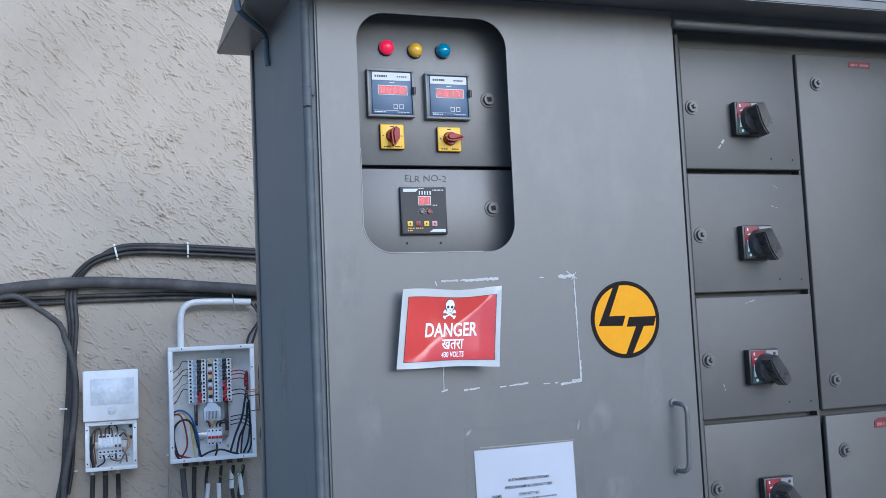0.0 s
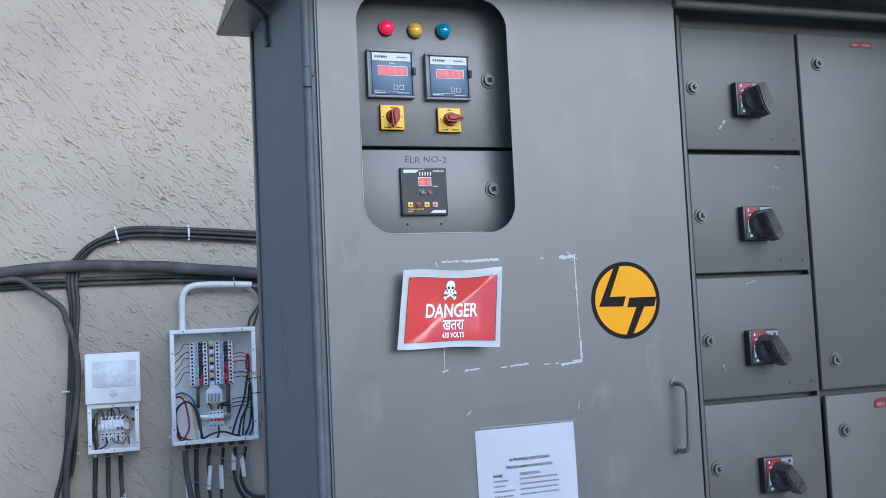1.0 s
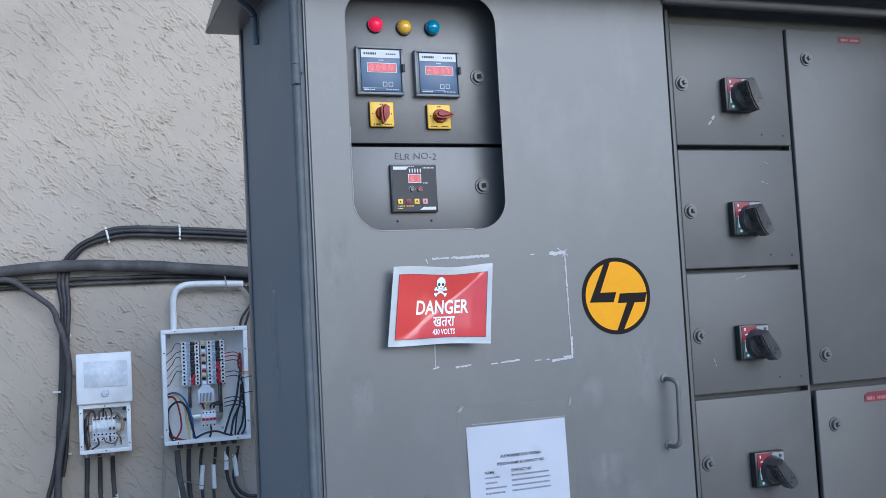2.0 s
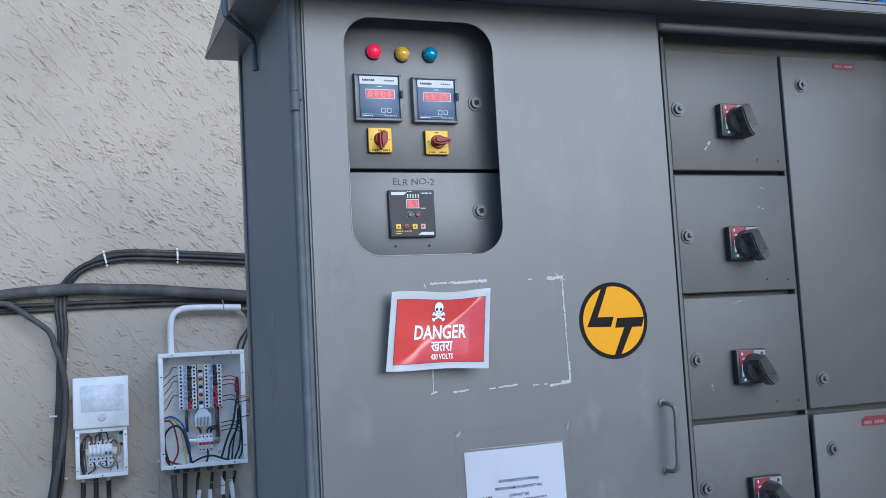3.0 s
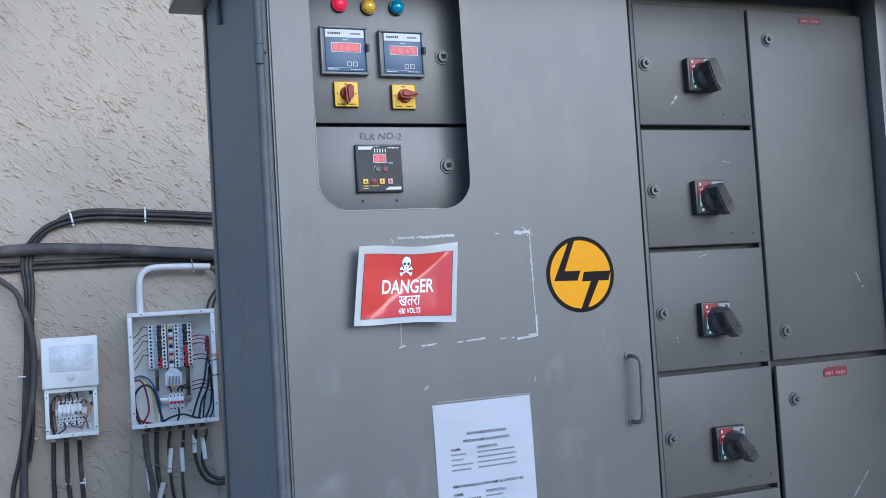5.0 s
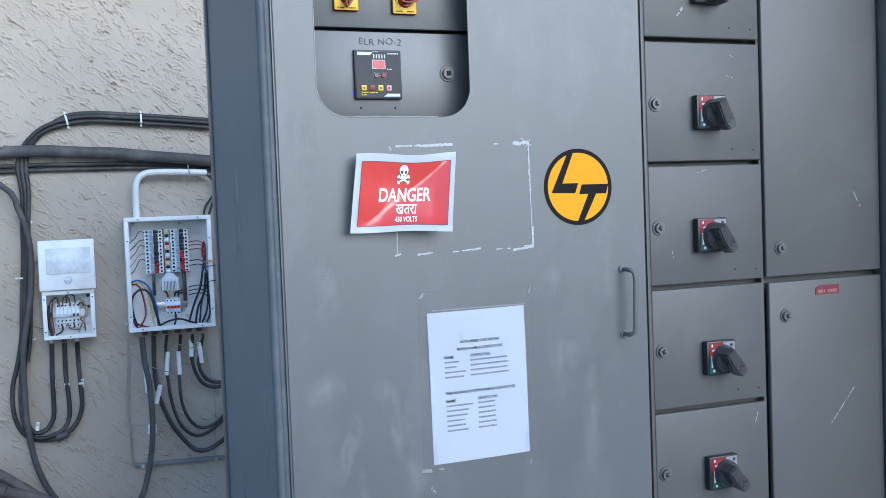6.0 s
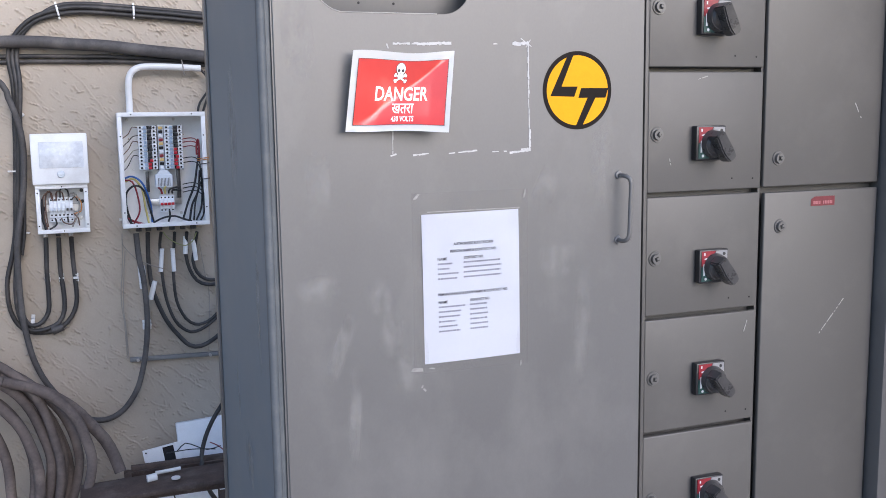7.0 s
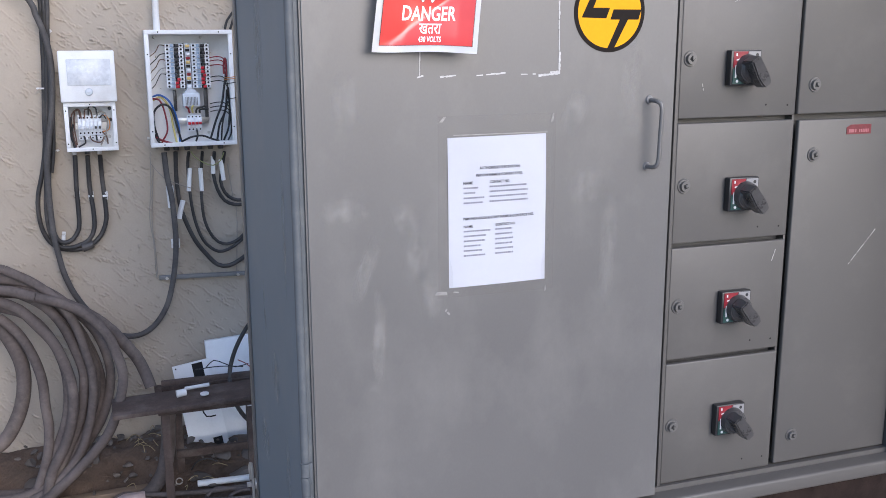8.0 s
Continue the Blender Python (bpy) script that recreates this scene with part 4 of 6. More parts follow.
# round sticker of plain shapes
CX, CZ, R = 0.642, 1.7665, 0.0785
badge = thing("round_sticker", "round yellow and black vinyl sticker on the grey door", "sticker", at=(CX, 0, CZ))
part("black_disc", prism(bmesh.new(), disc(CX, CZ, R, 96), -0.0009, 0.0), BLACK_FILM, badge, smooth=False)
part("yellow_disc", prism(bmesh.new(), disc(CX, CZ, R - 0.0085, 96), -0.0012, -0.0009), YELLOW_FILM, badge, smooth=False)
at = lambda u, v: (CX + u * R, CZ + v * R)
bar_one = prism(bmesh.new(), [at(-0.30, 0.88), at(-0.12, 0.92), at(-0.47, 0.10), at(0.0, 0.10), at(-0.10, -0.16), at(-0.79, -0.14)], -0.0015, -0.0012)
bar_two = prism(bmesh.new(), [at(0.10, 0.06), at(0.90, 0.06), at(0.82, -0.19), at(0.52, -0.19), at(0.13, -0.93), at(-0.06, -0.93), at(0.29, -0.19), at(0.02, -0.19)], -0.0015, -0.0012)
for bm in (bar_one, bar_two):
    part("black_bar", bm, BLACK_FILM, badge, "black bent bar", smooth=False)


def notice():
    sheet = thing("paper_notice", "white printed contact sheet in a clear sleeve taped to the door", "notice", at=(0.405, 0, 1.23))
    tl, tr, bl = Vector((0.300, 0, 1.530)), Vector((0.508, 0, 1.532)), Vector((0.3035, 0, 1.2315))
    P = lambda u, v, y: tuple(tl + (tr - tl) * u + (bl - tl) * v + Vector((0, y - 0.0022 * math.sin(math.pi * u) - 0.001 * math.sin(5 * v), 0)))
    bm = bmesh.new()
    n = 14
    g = [[bm.verts.new(P(i / n, j / n, -0.0015)) for j in range(n + 1)] for i in range(n + 1)]
    for i in range(n):
        for j in range(n):
            bm.faces.new((g[i][j], g[i][j + 1], g[i + 1][j + 1], g[i + 1][j]))
    bmesh.ops.solidify(bm, geom=bm.faces[:], thickness=0.0003)
    bmesh.ops.recalc_face_normals(bm, faces=bm.faces)
    part("paper", bm, PAPER, sheet, "white paper")
    put = lambda uc, vc: (lambda x, z: P(uc + x / 0.208, vc - z / 0.2985, -0.0024))
    bm = bmesh.new()
    for body, uc, vc, w in (("AUTHORISED ELECTRICIAN", 0.515, 0.205, 0.085), ("PERSON NAME & CONTACT NO.", 0.515, 0.252, 0.099), ("NAME", 0.195, 0.300, 0.0195), ("CONTACT NO.", 0.515, 0.300, 0.043),
                            ("P&M INCHARGE & STAFF NAME & CONTACT NO.", 0.51, 0.537, 0.151), ("NAME", 0.195, 0.590, 0.0195), ("CONTACT NO.", 0.575, 0.590, 0.043)):
        add_text(bm, body, put(uc, vc), width=w, height=0.0056, bold=0.018)
    part("heading_print", bm, INK_GREY, sheet, "black printed headings", smooth=False, kind="stuff")
    rng = random.Random(4)

    def bar(u0, u1, v):
        q, bm = u0, bmesh.new()
        while q < u1 - 0.01:
            w = min(rng.uniform(0.014, 0.030), u1 - q)
            bm.faces.new([bm.verts.new(P(a_, b_, -0.0024)) for a_, b_ in ((q, v + 0.0055), (q + w - 0.006, v + 0.0055), (q + w - 0.006, v - 0.0055), (q, v - 0.0055))])
            q += w
        part("print_line", bm, INK_PALE, sheet, smooth=False)

    for k, (a_, b_) in enumerate(((0.30, 0.80), (0.27, 0.81), (0.36, 0.80), (0.35, 0.81))):
        bar(0.15, a_, 0.333 + 0.033 * k), bar(0.41, b_, 0.331 + 0.033 * k)
    for k, (a_, b_) in enumerate(((0.43, 0.65), (0.38, 0.66), (0.37, 0.66), (0.33, 0.65), (0.34, 0.66), (0.37, 0.66))):
        bar(0.15, a_, 0.622 + 0.033 * k), bar(0.47, b_, 0.621 + 0.033 * k)
    film = bpy.data.materials.new("clear_sleeve")
    film.use_nodes = True
    p = film.node_tree.nodes["Principled BSDF"]
    p.inputs["Base Color"].default_value, p.inputs["Alpha"].default_value, p.inputs["Roughness"].default_value = (0.30, 0.29, 0.27, 1), 0.05, 0.3
    bm = bmesh.new()
    box(bm, 0.281, 0.530, -0.0008, -0.0003, 1.212, 1.572)
    part("sleeve", bm, film, sheet, "clear plastic sleeve margin", smooth=False)
    bm = bmesh.new()
    box(bm, 0.312, 0.511, -0.0022, -0.0016, 1.5335, 1.5355)
    part("sleeve_edge", bm, SCRAP, sheet, smooth=False)
    for x, z, w, h, g_ in ((0.291, 1.565, 0.005, 0.016, 40), (0.522, 1.562, 0.004, 0.02, 10), (0.287, 1.222, 0.026, 0.008, 8), (0.318, 1.222, 0.012, 0.003, 10),
                           (0.513, 1.213, 0.003, 0.012, 0), (0.302, 1.180, 0.008, 0.005, 60), (0.297, 1.187, 0.003, 0.007, 20)):
        bm = prism(bmesh.new(), [(-w / 2, -h / 2), (w / 2, -h * 0.3), (w * 0.4, h / 2), (-w * 0.35, h * 0.35)], -0.0018, -0.0004)
        part("tape_scrap", bm, SCRAP, sheet, "torn bit of tape", smooth=False, at=Matrix.Translation((x, 0, z)) @ pose(0, 0, 0, 0, g_, 0))


notice()


def residue():
    """Scraps of old tape left in a rectangle, and pale scuffs, all thin on the door."""
    rng = random.Random(11)

    def scrap_line(bm, p, q, width, cover, piece):
        d = Vector(q) - Vector(p)
        n = max(2, int(d.length / piece))
        for k in range(n):
            if rng.random() > cover:
                continue
            a_, b_ = k / n, (k + rng.uniform(0.85, 1.4)) / n
            w1, w2 = width * rng.uniform(0.4, 1.0), width * rng.uniform(0.4, 1.0)
            s, e_ = Vector(p) + d * a_, Vector(p) + d * min(1, b_)
            nrm = Vector((-d.y, d.x)).normalized()
            o = nrm * width * rng.uniform(-0.25, 0.25)
            prism(bm, [tuple(s - nrm * w1 + o), tuple(e_ - nrm * w2 + o), tuple(e_ + nrm * w2 + o), tuple((s + e_) / 2 + nrm * max(w1, w2) + o), tuple(s + nrm * w1 + o)], -0.0004 - 0.0005 * rng.random(), 0.0002)

    bm = bmesh.new()
    for _ in range(2):
        scrap_line(bm, (0.250, 1.855), (0.300, 1.856), 0.0022, 0.8, 0.004), scrap_line(bm, (0.298, 1.855), (0.368, 1.857), 0.0030, 0.85, 0.005)
    scrap_line(bm, (0.40, 1.857), (0.50, 1.857), 0.0014, 0.25, 0.006), scrap_line(bm, (0.497, 1.857), (0.532, 1.859), 0.0042, 0.9, 0.004)
    scrap_line(bm, (0.515, 1.868), (0.538, 1.853), 0.0010, 1, 0.006), scrap_line(bm, (0.526, 1.851), (0.536, 1.866), 0.0010, 1, 0.006)
    scrap_line(bm, (0.531, 1.86), (0.532, 1.76), 0.0019, 1, 0.009), scrap_line(bm, (0.532, 1.76), (0.534, 1.65), 0.0012, 0.97, 0.009)
    scrap_line(bm, (0.535, 1.69), (0.535, 1.648), 0.0022, 1, 0.007), scrap_line(bm, (0.49, 1.645), (0.536, 1.648), 0.0026, 1, 0.005), scrap_line(bm, (0.515, 1.651), (0.536, 1.651), 0.003, 0.9, 0.004)
    scrap_line(bm, (0.28, 1.645), (0.335, 1.649), 0.0022, 0.9, 0.006), scrap_line(bm, (0.36, 1.647), (0.42, 1.651), 0.0018, 0.75, 0.009), scrap_line(bm, (0.44, 1.648), (0.49, 1.648), 0.0012, 0.4, 0.006)
    scrap_line(bm, (0.2465, 1.692), (0.2455, 1.648), 0.0011, 1, 0.007), scrap_line(bm, (0.241, 1.645), (0.253, 1.648), 0.0026, 1, 0.004), scrap_line(bm, (0.238, 1.855), (0.241, 1.846), 0.0013, 1, 0.004)
    tagged(new("tape_residue", mesh_of("tape_residue", bm, TAPE)), "white torn traces of old tape in a rectangle", "tape residue", kind="stuff")
    bm = bmesh.new()
    Y = PLATE
    for p, q, w in (((0.915, 2.128), (0.935, 2.152), 0.003), ((1.055, 2.05), (1.065, 2.045), 0.001), ((1.045, 2.005), (1.062, 2.000), 0.001), ((0.96, 1.79), (0.985, 1.797), 0.001), ((1.10, 1.215), (1.11, 1.245), 0.0012),
                    ((1.32, 1.19), (1.40, 1.28), 0.0012), ((1.40, 1.735), (1.42, 1.70), 0.0015), ((0.89, 1.62), (0.895, 1.60), 0.001)):
        scrap_line(bm, p, q, w, 0.8, 0.005)
    bmesh.ops.translate(bm, verts=bm.verts[:], vec=(0, Y, 0))
    tagged(new("compartment_scratches", mesh_of("compartment_scratches", bm, CHALK)), "short pale scratches on the feeder doors", "scratches", kind="stuff")


def scuff_material():
    """Dry pale smears that thin out towards their edges."""
    m = material("pale_smear", (0.40, 0.39, 0.37), 0.75, vary=0.1, scale=30, bump=0)
    n, l = m.node_tree.nodes, m.node_tree.links
    tc, sub, ln, edge, mp, nz, thr, mul = (n.new("ShaderNodeTexCoord"), n.new("ShaderNodeVectorMath"), n.new("ShaderNodeVectorMath"), n.new("ShaderNodeMapRange"), n.new("ShaderNodeMapping"),
                                           n.new("ShaderNodeTexNoise"), n.new("ShaderNodeMapRange"), n.new("ShaderNodeMath"))
    sub.operation, ln.operation, mul.operation = "MULTIPLY_ADD", "LENGTH", "MULTIPLY"
    sub.inputs[1].default_value, sub.inputs[2].default_value = (2, 0, 2), (-1, 0, -1)
    l.new(tc.outputs["Generated"], sub.inputs[0]), l.new(sub.outputs[0], ln.inputs[0]), l.new(ln.outputs["Value"], edge.inputs[0])
    edge.inputs[1].default_value, edge.inputs[2].default_value = 1.0, 0.25
    mp.inputs["Scale"].default_value = (38, 38, 16)
    nz.inputs["Scale"].default_value, nz.inputs["Detail"].default_value, nz.inputs["Roughness"].default_value = 1.0, 6, 0.65
    thr.inputs[1].default_value, thr.inputs[2].default_value, thr.inputs[4].default_value = 0.40, 0.80, 0.42
    l.new(tc.outputs["Object"], mp.inputs[0]), l.new(mp.outputs[0], nz.inputs[0]), l.new(nz.outputs[0], thr.inputs[0])
    l.new(thr.outputs[0], mul.inputs[0]), l.new(edge.outputs[0], mul.inputs[1]), l.new(mul.outputs[0], n["Principled BSDF"].inputs["Alpha"])
    return m


SMEAR = scuff_material()
for x, z, w, h, g, y in ((0.135, 1.285, 0.030, 0.16, -22, 0), (0.158, 1.14, 0.026, 0.22, -4, 0), (0.215, 1.375, 0.05, 0.07, 20, 0), (0.235, 1.30, 0.05, 0.11, -12, 0), (0.265, 1.22, 0.05, 0.10, 10, 0), (0.09, 1.40, 0.10, 0.05, 8, 0),
                         (0.655, 1.28, 0.04, 0.26, -3, 0), (0.60, 1.42, 0.09, 0.07, 12, 0), (0.57, 1.57, 0.05, 0.09, -25, 0), (0.10, 1.60, 0.05, 0.12, 5, 0), 
                         (0.70, 1.62, 0.06, 0.20, 0, 0), (0.07, 1.86, 0.06, 0.16, 6, 0)):
    c_, s_ = math.cos(radians(g)), math.sin(radians(g))
    bm = prism(bmesh.new(), [(x + c_ * u * w - s_ * v * h, z + s_ * u * w + c_ * v * h) for u, v in ((-0.5, -0.5), (0.5, -0.5), (0.5, 0.5), (-0.5, 0.5))], y - 0.0005, y - 0.0002)
    tagged(new("chalky_smear", mesh_of("chalky_smear", bm, SMEAR)), "faint chalky smear on the grey door", "smear", kind="stuff")

for y, z, w, h, g in ((0.30, 0.98, 0.10, 0.12, 12), (0.42, 1.10, 0.03, 0.16, -8), (0.18, 0.80, 0.06, 0.20, 4), (0.50, 0.75, 0.14, 0.10, 10), (0.12, 1.35, 0.04, 0.30, 2), (0.35, 1.70, 0.10, 0.30, -5)):
    c_, s_ = math.cos(radians(g)), math.sin(radians(g))
    bm = prism(bmesh.new(), [(y + c_ * u * w - s_ * v * h, z + s_ * u * w + c_ * v * h) for u, v in ((-0.5, -0.5), (0.5, -0.5), (0.5, 0.5), (-0.5, 0.5))], 0.0002, 0.0005)
    ob = tagged(new("chalky_smear", mesh_of("chalky_smear", bm, SMEAR)), "faint chalky smear on the side of the panel", "smear", kind="stuff")
    ob.matrix_basis = pose(0, 0, 0, 0, 0, 90)
residue()
for x0, x1, z0, z1, lean in ((1.290, 1.353, 2.3305, 2.3450, 0), (1.281, 1.350, 1.4975, 1.5195, 1)):
    tag = thing("name_tag", "small red plastic name tag riveted to the door", "label", "chamber door tags", at=((x0 + x1) / 2, PLATE, z0))
    bm = bmesh.new()
    pts = [(x0, z0), (x1, z0), (x1, z1), (x0 + 0.011 * lean, z1), (x0, z1 - 0.006 * lean)]
    part("tag_plate", prism(bm, pts, PLATE - 0.0012, PLATE), TAG_RED, tag, smooth=False)
    bm = bmesh.new()
    plain_bars(bm, x0 + 0.006, z0 + 0.004, (x1 - x0) * 0.34, (z1 - z0) * 0.34, PLATE - 0.0013, 4, 2), plain_bars(bm, x0 + 0.006 + (x1 - x0) * 0.42, z0 + 0.004, (x1 - x0) * 0.42, (z1 - z0) * 0.34, PLATE - 0.0013, 6, 3)
    part("letters", bm, TAG_PRINT, tag, smooth=False)


# ---- on the wall ----
F = 2.15                                             # front plane of the boxes on the wall


def mcb_meshes(w, h, red):
    """One miniature breaker lying on its side: body with terminals, a blue-grey rating strip, and its toggle."""
    bm = bmesh.new()
    box(bm, 0, w, -0.022, 0, 0.0006, h - 0.0006, 0.0008), box(bm, w * 0.27, w * 0.73, -0.032, -0.022, 0.0006, h - 0.0006, 0.0008)
    for x in (0.13, 0.87):
        rod(bm, (w * x, -0.0215, h / 2), (w * x, -0.0228, h / 2), h * 0.30, 10, mi=1)
    box(bm, w * 0.28, w * 0.44, -0.0328, -0.0321, h * 0.10, h * 0.90, mi=2), box(bm, w * 0.47, w * 0.72, -0.0326, -0.0321, h * 0.06, h * 0.94, mi=1)
    body = mesh_of("breaker", bm, [MCB_WHITE, DARK, MCB_BLUE], True)
    bm = box(bmesh.new(), w * 0.48, w * 0.66, -0.043, -0.030, h * 0.12, h * 0.88, 0.001)
    return body, mesh_of("toggle", bm, RED_BRIGHT if red else BLACK, True)


def distribution_board():
    x0, x1, z0, z1, back = -0.155, 0.1715, 1.300, 1.7425, 2.243
    w, h = x1 - x0, z1 - z0
    db = thing("distribution_board", "open white distribution board full of breakers and loose wires", "distribution board", at=((x0 + x1) / 2, back, z0))
    part("enclosure", tray(x0, x1, z0, z1, F, back), WHITE, db, smooth=False)
    bm = bmesh.new()
    frame_ring(bm, x0 - 0.001, x1 + 0.001, z0 - 0.001, z1 + 0.001, 0.0165, F - 0.004, F - 0.0005, 0.0012)
    part("flange", bm, WHITE, db, "white front flange")
    for x, z in ((x0 + 0.008, z0 + 0.06), (x0 + 0.008, z1 - 0.09), (x1 - 0.008, z1 - 0.09), (x1 - 0.008, z0 + 0.07), (x0 + 0.05, z0 + 0.007), (x1 - 0.05, z0 + 0.007), (x0 + 0.05, z1 - 0.007), (x1 - 0.05, z1 - 0.007)):
        part("flange_hole", rod(bmesh.new(), (x, F - 0.0038, z), (x, F - 0.0046, z), 0.0028, 8), DARK, db)
    U, V = lambda u: x0 + u * w, lambda v: z1 - v * h
    rows, pitch = 12, (0.50 - 0.115) * h / 12
    plain, hot = mcb_meshes(0.21 * w, pitch, False), mcb_meshes(0.21 * w, pitch, True)
    Y = back - 0.030
    for col, u in enumerate((0.23, 0.53)):
        for k in range(rows):
            red = (k >= 9) if col == 0 else (k >= 6)
            b = part("breaker", plain[0], None, db, "grey miniature breaker", at=(U(u), Y, V(0.5) + pitch * (rows - 1 - k)))
            part("toggle", (hot if red else plain)[1], None, b, "red toggle" if red else "black toggle", local=True, at=(0.006 * ((k * 7 + col) % 3 == 0), 0, 0))
    for u in (0.455, 0.745):
        part("busbar_strip", box(bmesh.new(), U(u - 0.02), U(u - 0.004), Y - 0.014, Y, V(0.51), V(0.11), 0.001), KNOB, db)
    part("busbar", box(bmesh.new(), U(0.458), U(0.522), Y - 0.012, Y, V(0.51), V(0.11), 0.001), MCB_GREY, db, "central bus comb with coloured insulators")
    for k in range(11):
        mat = (BUS_YELLOW, DARK, MCB_WHITE, RED)[k % 4]
        part("insulator", box(bmesh.new(), U(0.466), U(0.514), Y - 0.018, Y - 0.0122, V(0.135 + 0.035 * k + 0.012), V(0.135 + 0.035 * k - 0.012), 0.001), mat, db)
    cover = part("bus_cover", box(bmesh.new(), U(0.40), U(0.60), Y - 0.034, Y, V(0.660), V(0.545), 0.003), MCB_GREY, db, "grey slotted bus cover")
    bm = bmesh.new()
    prism(bm, [(U(0.415), V(0.5445)), (U(0.585), V(0.5445)), (U(0.54), V(0.505)), (U(0.46), V(0.505))], Y - 0.030, Y - 0.002)
    part("cover_shoulder", bm, MCB_GREY, cover, smooth=False)
    for k in range(9):
        part("slot", box(bmesh.new(), U(0.432 + 0.0165 * k), U(0.4375 + 0.0165 * k), Y - 0.0350, Y - 0.0342, V(0.650), V(0.575)), KNOB, cover, smooth=False)
    for a_, b_, c_, d_ in ((0.30, 0.335, 0.52, 0.70), (0.66, 0.70, 0.50, 0.76)):
        part("side_strip", box(bmesh.new(), U(a_), U(b_), Y - 0.010, Y + 0.02, V(d_), V(c_), 0.001), KNOB, db)
    part("mounting_rail", box(bmesh.new(), U(0.30), U(0.70), Y - 0.004, Y + 0.02, V(0.82), V(0.765), 0.001), STEEL, db)
    for k in range(4):
        u = 0.44 + 0.0425 * k
        bm = box(bmesh.new(), U(u), U(u + 0.041), Y - 0.022, Y - 0.004, V(0.88), V(0.735), 0.001)
        box(bm, U(u), U(u + 0.041), Y - 0.032, Y - 0.022, V(0.845), V(0.775), 0.001)
        for v in (0.752, 0.863):
            rod(bm, (U(u + 0.0205), Y - 0.0215, V(v)), (U(u + 0.0205), Y - 0.0226, V(v)), 0.0032, 10, mi=1)
        b = part("main_breaker_pole", bm, [MCB_WHITE, DARK], db, "white main breaker pole")
        part("toggle", box(bmesh.new(), U(u + 0.004), U(u + 0.037), Y - 0.041, Y - 0.0322, V(0.818), V(0.796), 0.001), RED_BRIGHT, b, "red toggle")
    for u, v in ((0.33, 0.89), (0.70, 0.905), (0.66, 0.06), (0.12, 0.06)):
        part("fixing_screw", rod(bmesh.new(), (U(u), back - 0.004, V(v)), (U(u), back - 0.008, V(v)), 0.006, 14, 0.004), STEEL, db)
    rng = random.Random(5)
    Q = lambda u, v, d=0.05: (U(u), back - d, V(v))
    for pts, col, r in (
            ([(0.10, 0.96), (0.055, 0.83), (0.06, 0.70), (0.16, 0.635), (0.26, 0.68), (0.32, 0.85), (0.36, 0.97)], "black", 0.0042),
            ([(0.13, 0.97), (0.20, 0.86), (0.18, 0.70), (0.13, 0.60), (0.05, 0.585)], "red", 0.0034),
            ([(0.30, 0.975), (0.27, 0.83), (0.24, 0.67), (0.15, 0.575), (0.06, 0.60)], "yellow", 0.0040),
            ([(0.34, 0.97), (0.33, 0.80), (0.25, 0.62), (0.14, 0.555), (0.05, 0.57)], "blue", 0.0036),
            ([(0.07, 0.92), (0.12, 0.95), (0.20, 0.97), (0.26, 0.985)], "red", 0.0042), ([(0.05, 0.90), (0.10, 0.97), (0.16, 0.985)], "black", 0.004),
            ([(0.36, 0.97), (0.47, 0.93), (0.60, 0.92), (0.72, 0.955), (0.80, 0.97)], "black", 0.0038), ([(0.545, 0.87), (0.55, 0.92), (0.53, 0.97)], "black", 0.0038),
            ([(0.70, 0.95), (0.77, 0.80), (0.85, 0.65), (0.89, 0.50), (0.93, 0.36)], "black", 0.0042), ([(0.78, 0.97), (0.82, 0.83), (0.90, 0.70), (0.93, 0.52)], "black", 0.0042),
            ([(0.86, 0.97), (0.92, 0.86), (0.95, 0.70), (0.94, 0.50)], "black", 0.0038), ([(0.83, 0.97), (0.86, 0.80), (0.93, 0.62)], "black", 0.0034), ([(0.91, 0.97), (0.955, 0.90), (0.965, 0.72)], "black", 0.0034),
            ([(0.47, 0.715), (0.46, 0.68), (0.43, 0.66)], "red", 0.004), ([(0.51, 0.715), (0.50, 0.67), (0.52, 0.65)], "yellow", 0.004), ([(0.55, 0.715), (0.56, 0.68), (0.66, 0.66)], "black", 0.0036), ([(0.59, 0.715), (0.60, 0.69), (0.70, 0.69)], "black", 0.004)):
        part("wire", hose([Q(u, v, 0.045 + rng.uniform(0, 0.02)) for u, v in pts], r, WIRE[col], 8, 0.01), None, db, col + " insulated wire")
    for k in range(5):
        v = 0.135 + 0.062 * k
        part("wire", hose([Q(0.24, v, 0.045), Q(0.17, v - 0.01 + 0.02 * (k % 2), 0.05), Q(0.12, v + 0.05, 0.055), Q(0.05 + 0.01 * k, v + 0.09, 0.05), Q(0.03, v + 0.13, 0.05)], 0.0018, WIRE[("brown", "black", "brown", "grey", "black")[k]], 6, 0.01), None, db)
    for k in range(8):
        v, col = (0.23, 0.26, 0.30, 0.40, 0.44, 0.63, 0.665, 0.70)[k], ("red", "red", "red", "black", "black", "black", "black", "black")[k]
        u1 = 0.93 if k < 5 else 0.95
        part("wire", hose([Q(0.72, v + 0.012, 0.045), Q(0.80, v, 0.05), Q(0.88, v + 0.004, 0.055), Q(u1, v + 0.05, 0.055), Q(u1 + 0.005, v + 0.14, 0.05)], 0.002, WIRE[col], 6, 0.01), None, db)
    part("wire", hose([Q(0.90, 0.38, 0.06), Q(0.90, 0.30, 0.06), Q(0.925, 0.24, 0.06), Q(0.93, 0.40, 0.06)], 0.004, WIRE["red"], 8, 0.01), None, db, "bunched red wire")
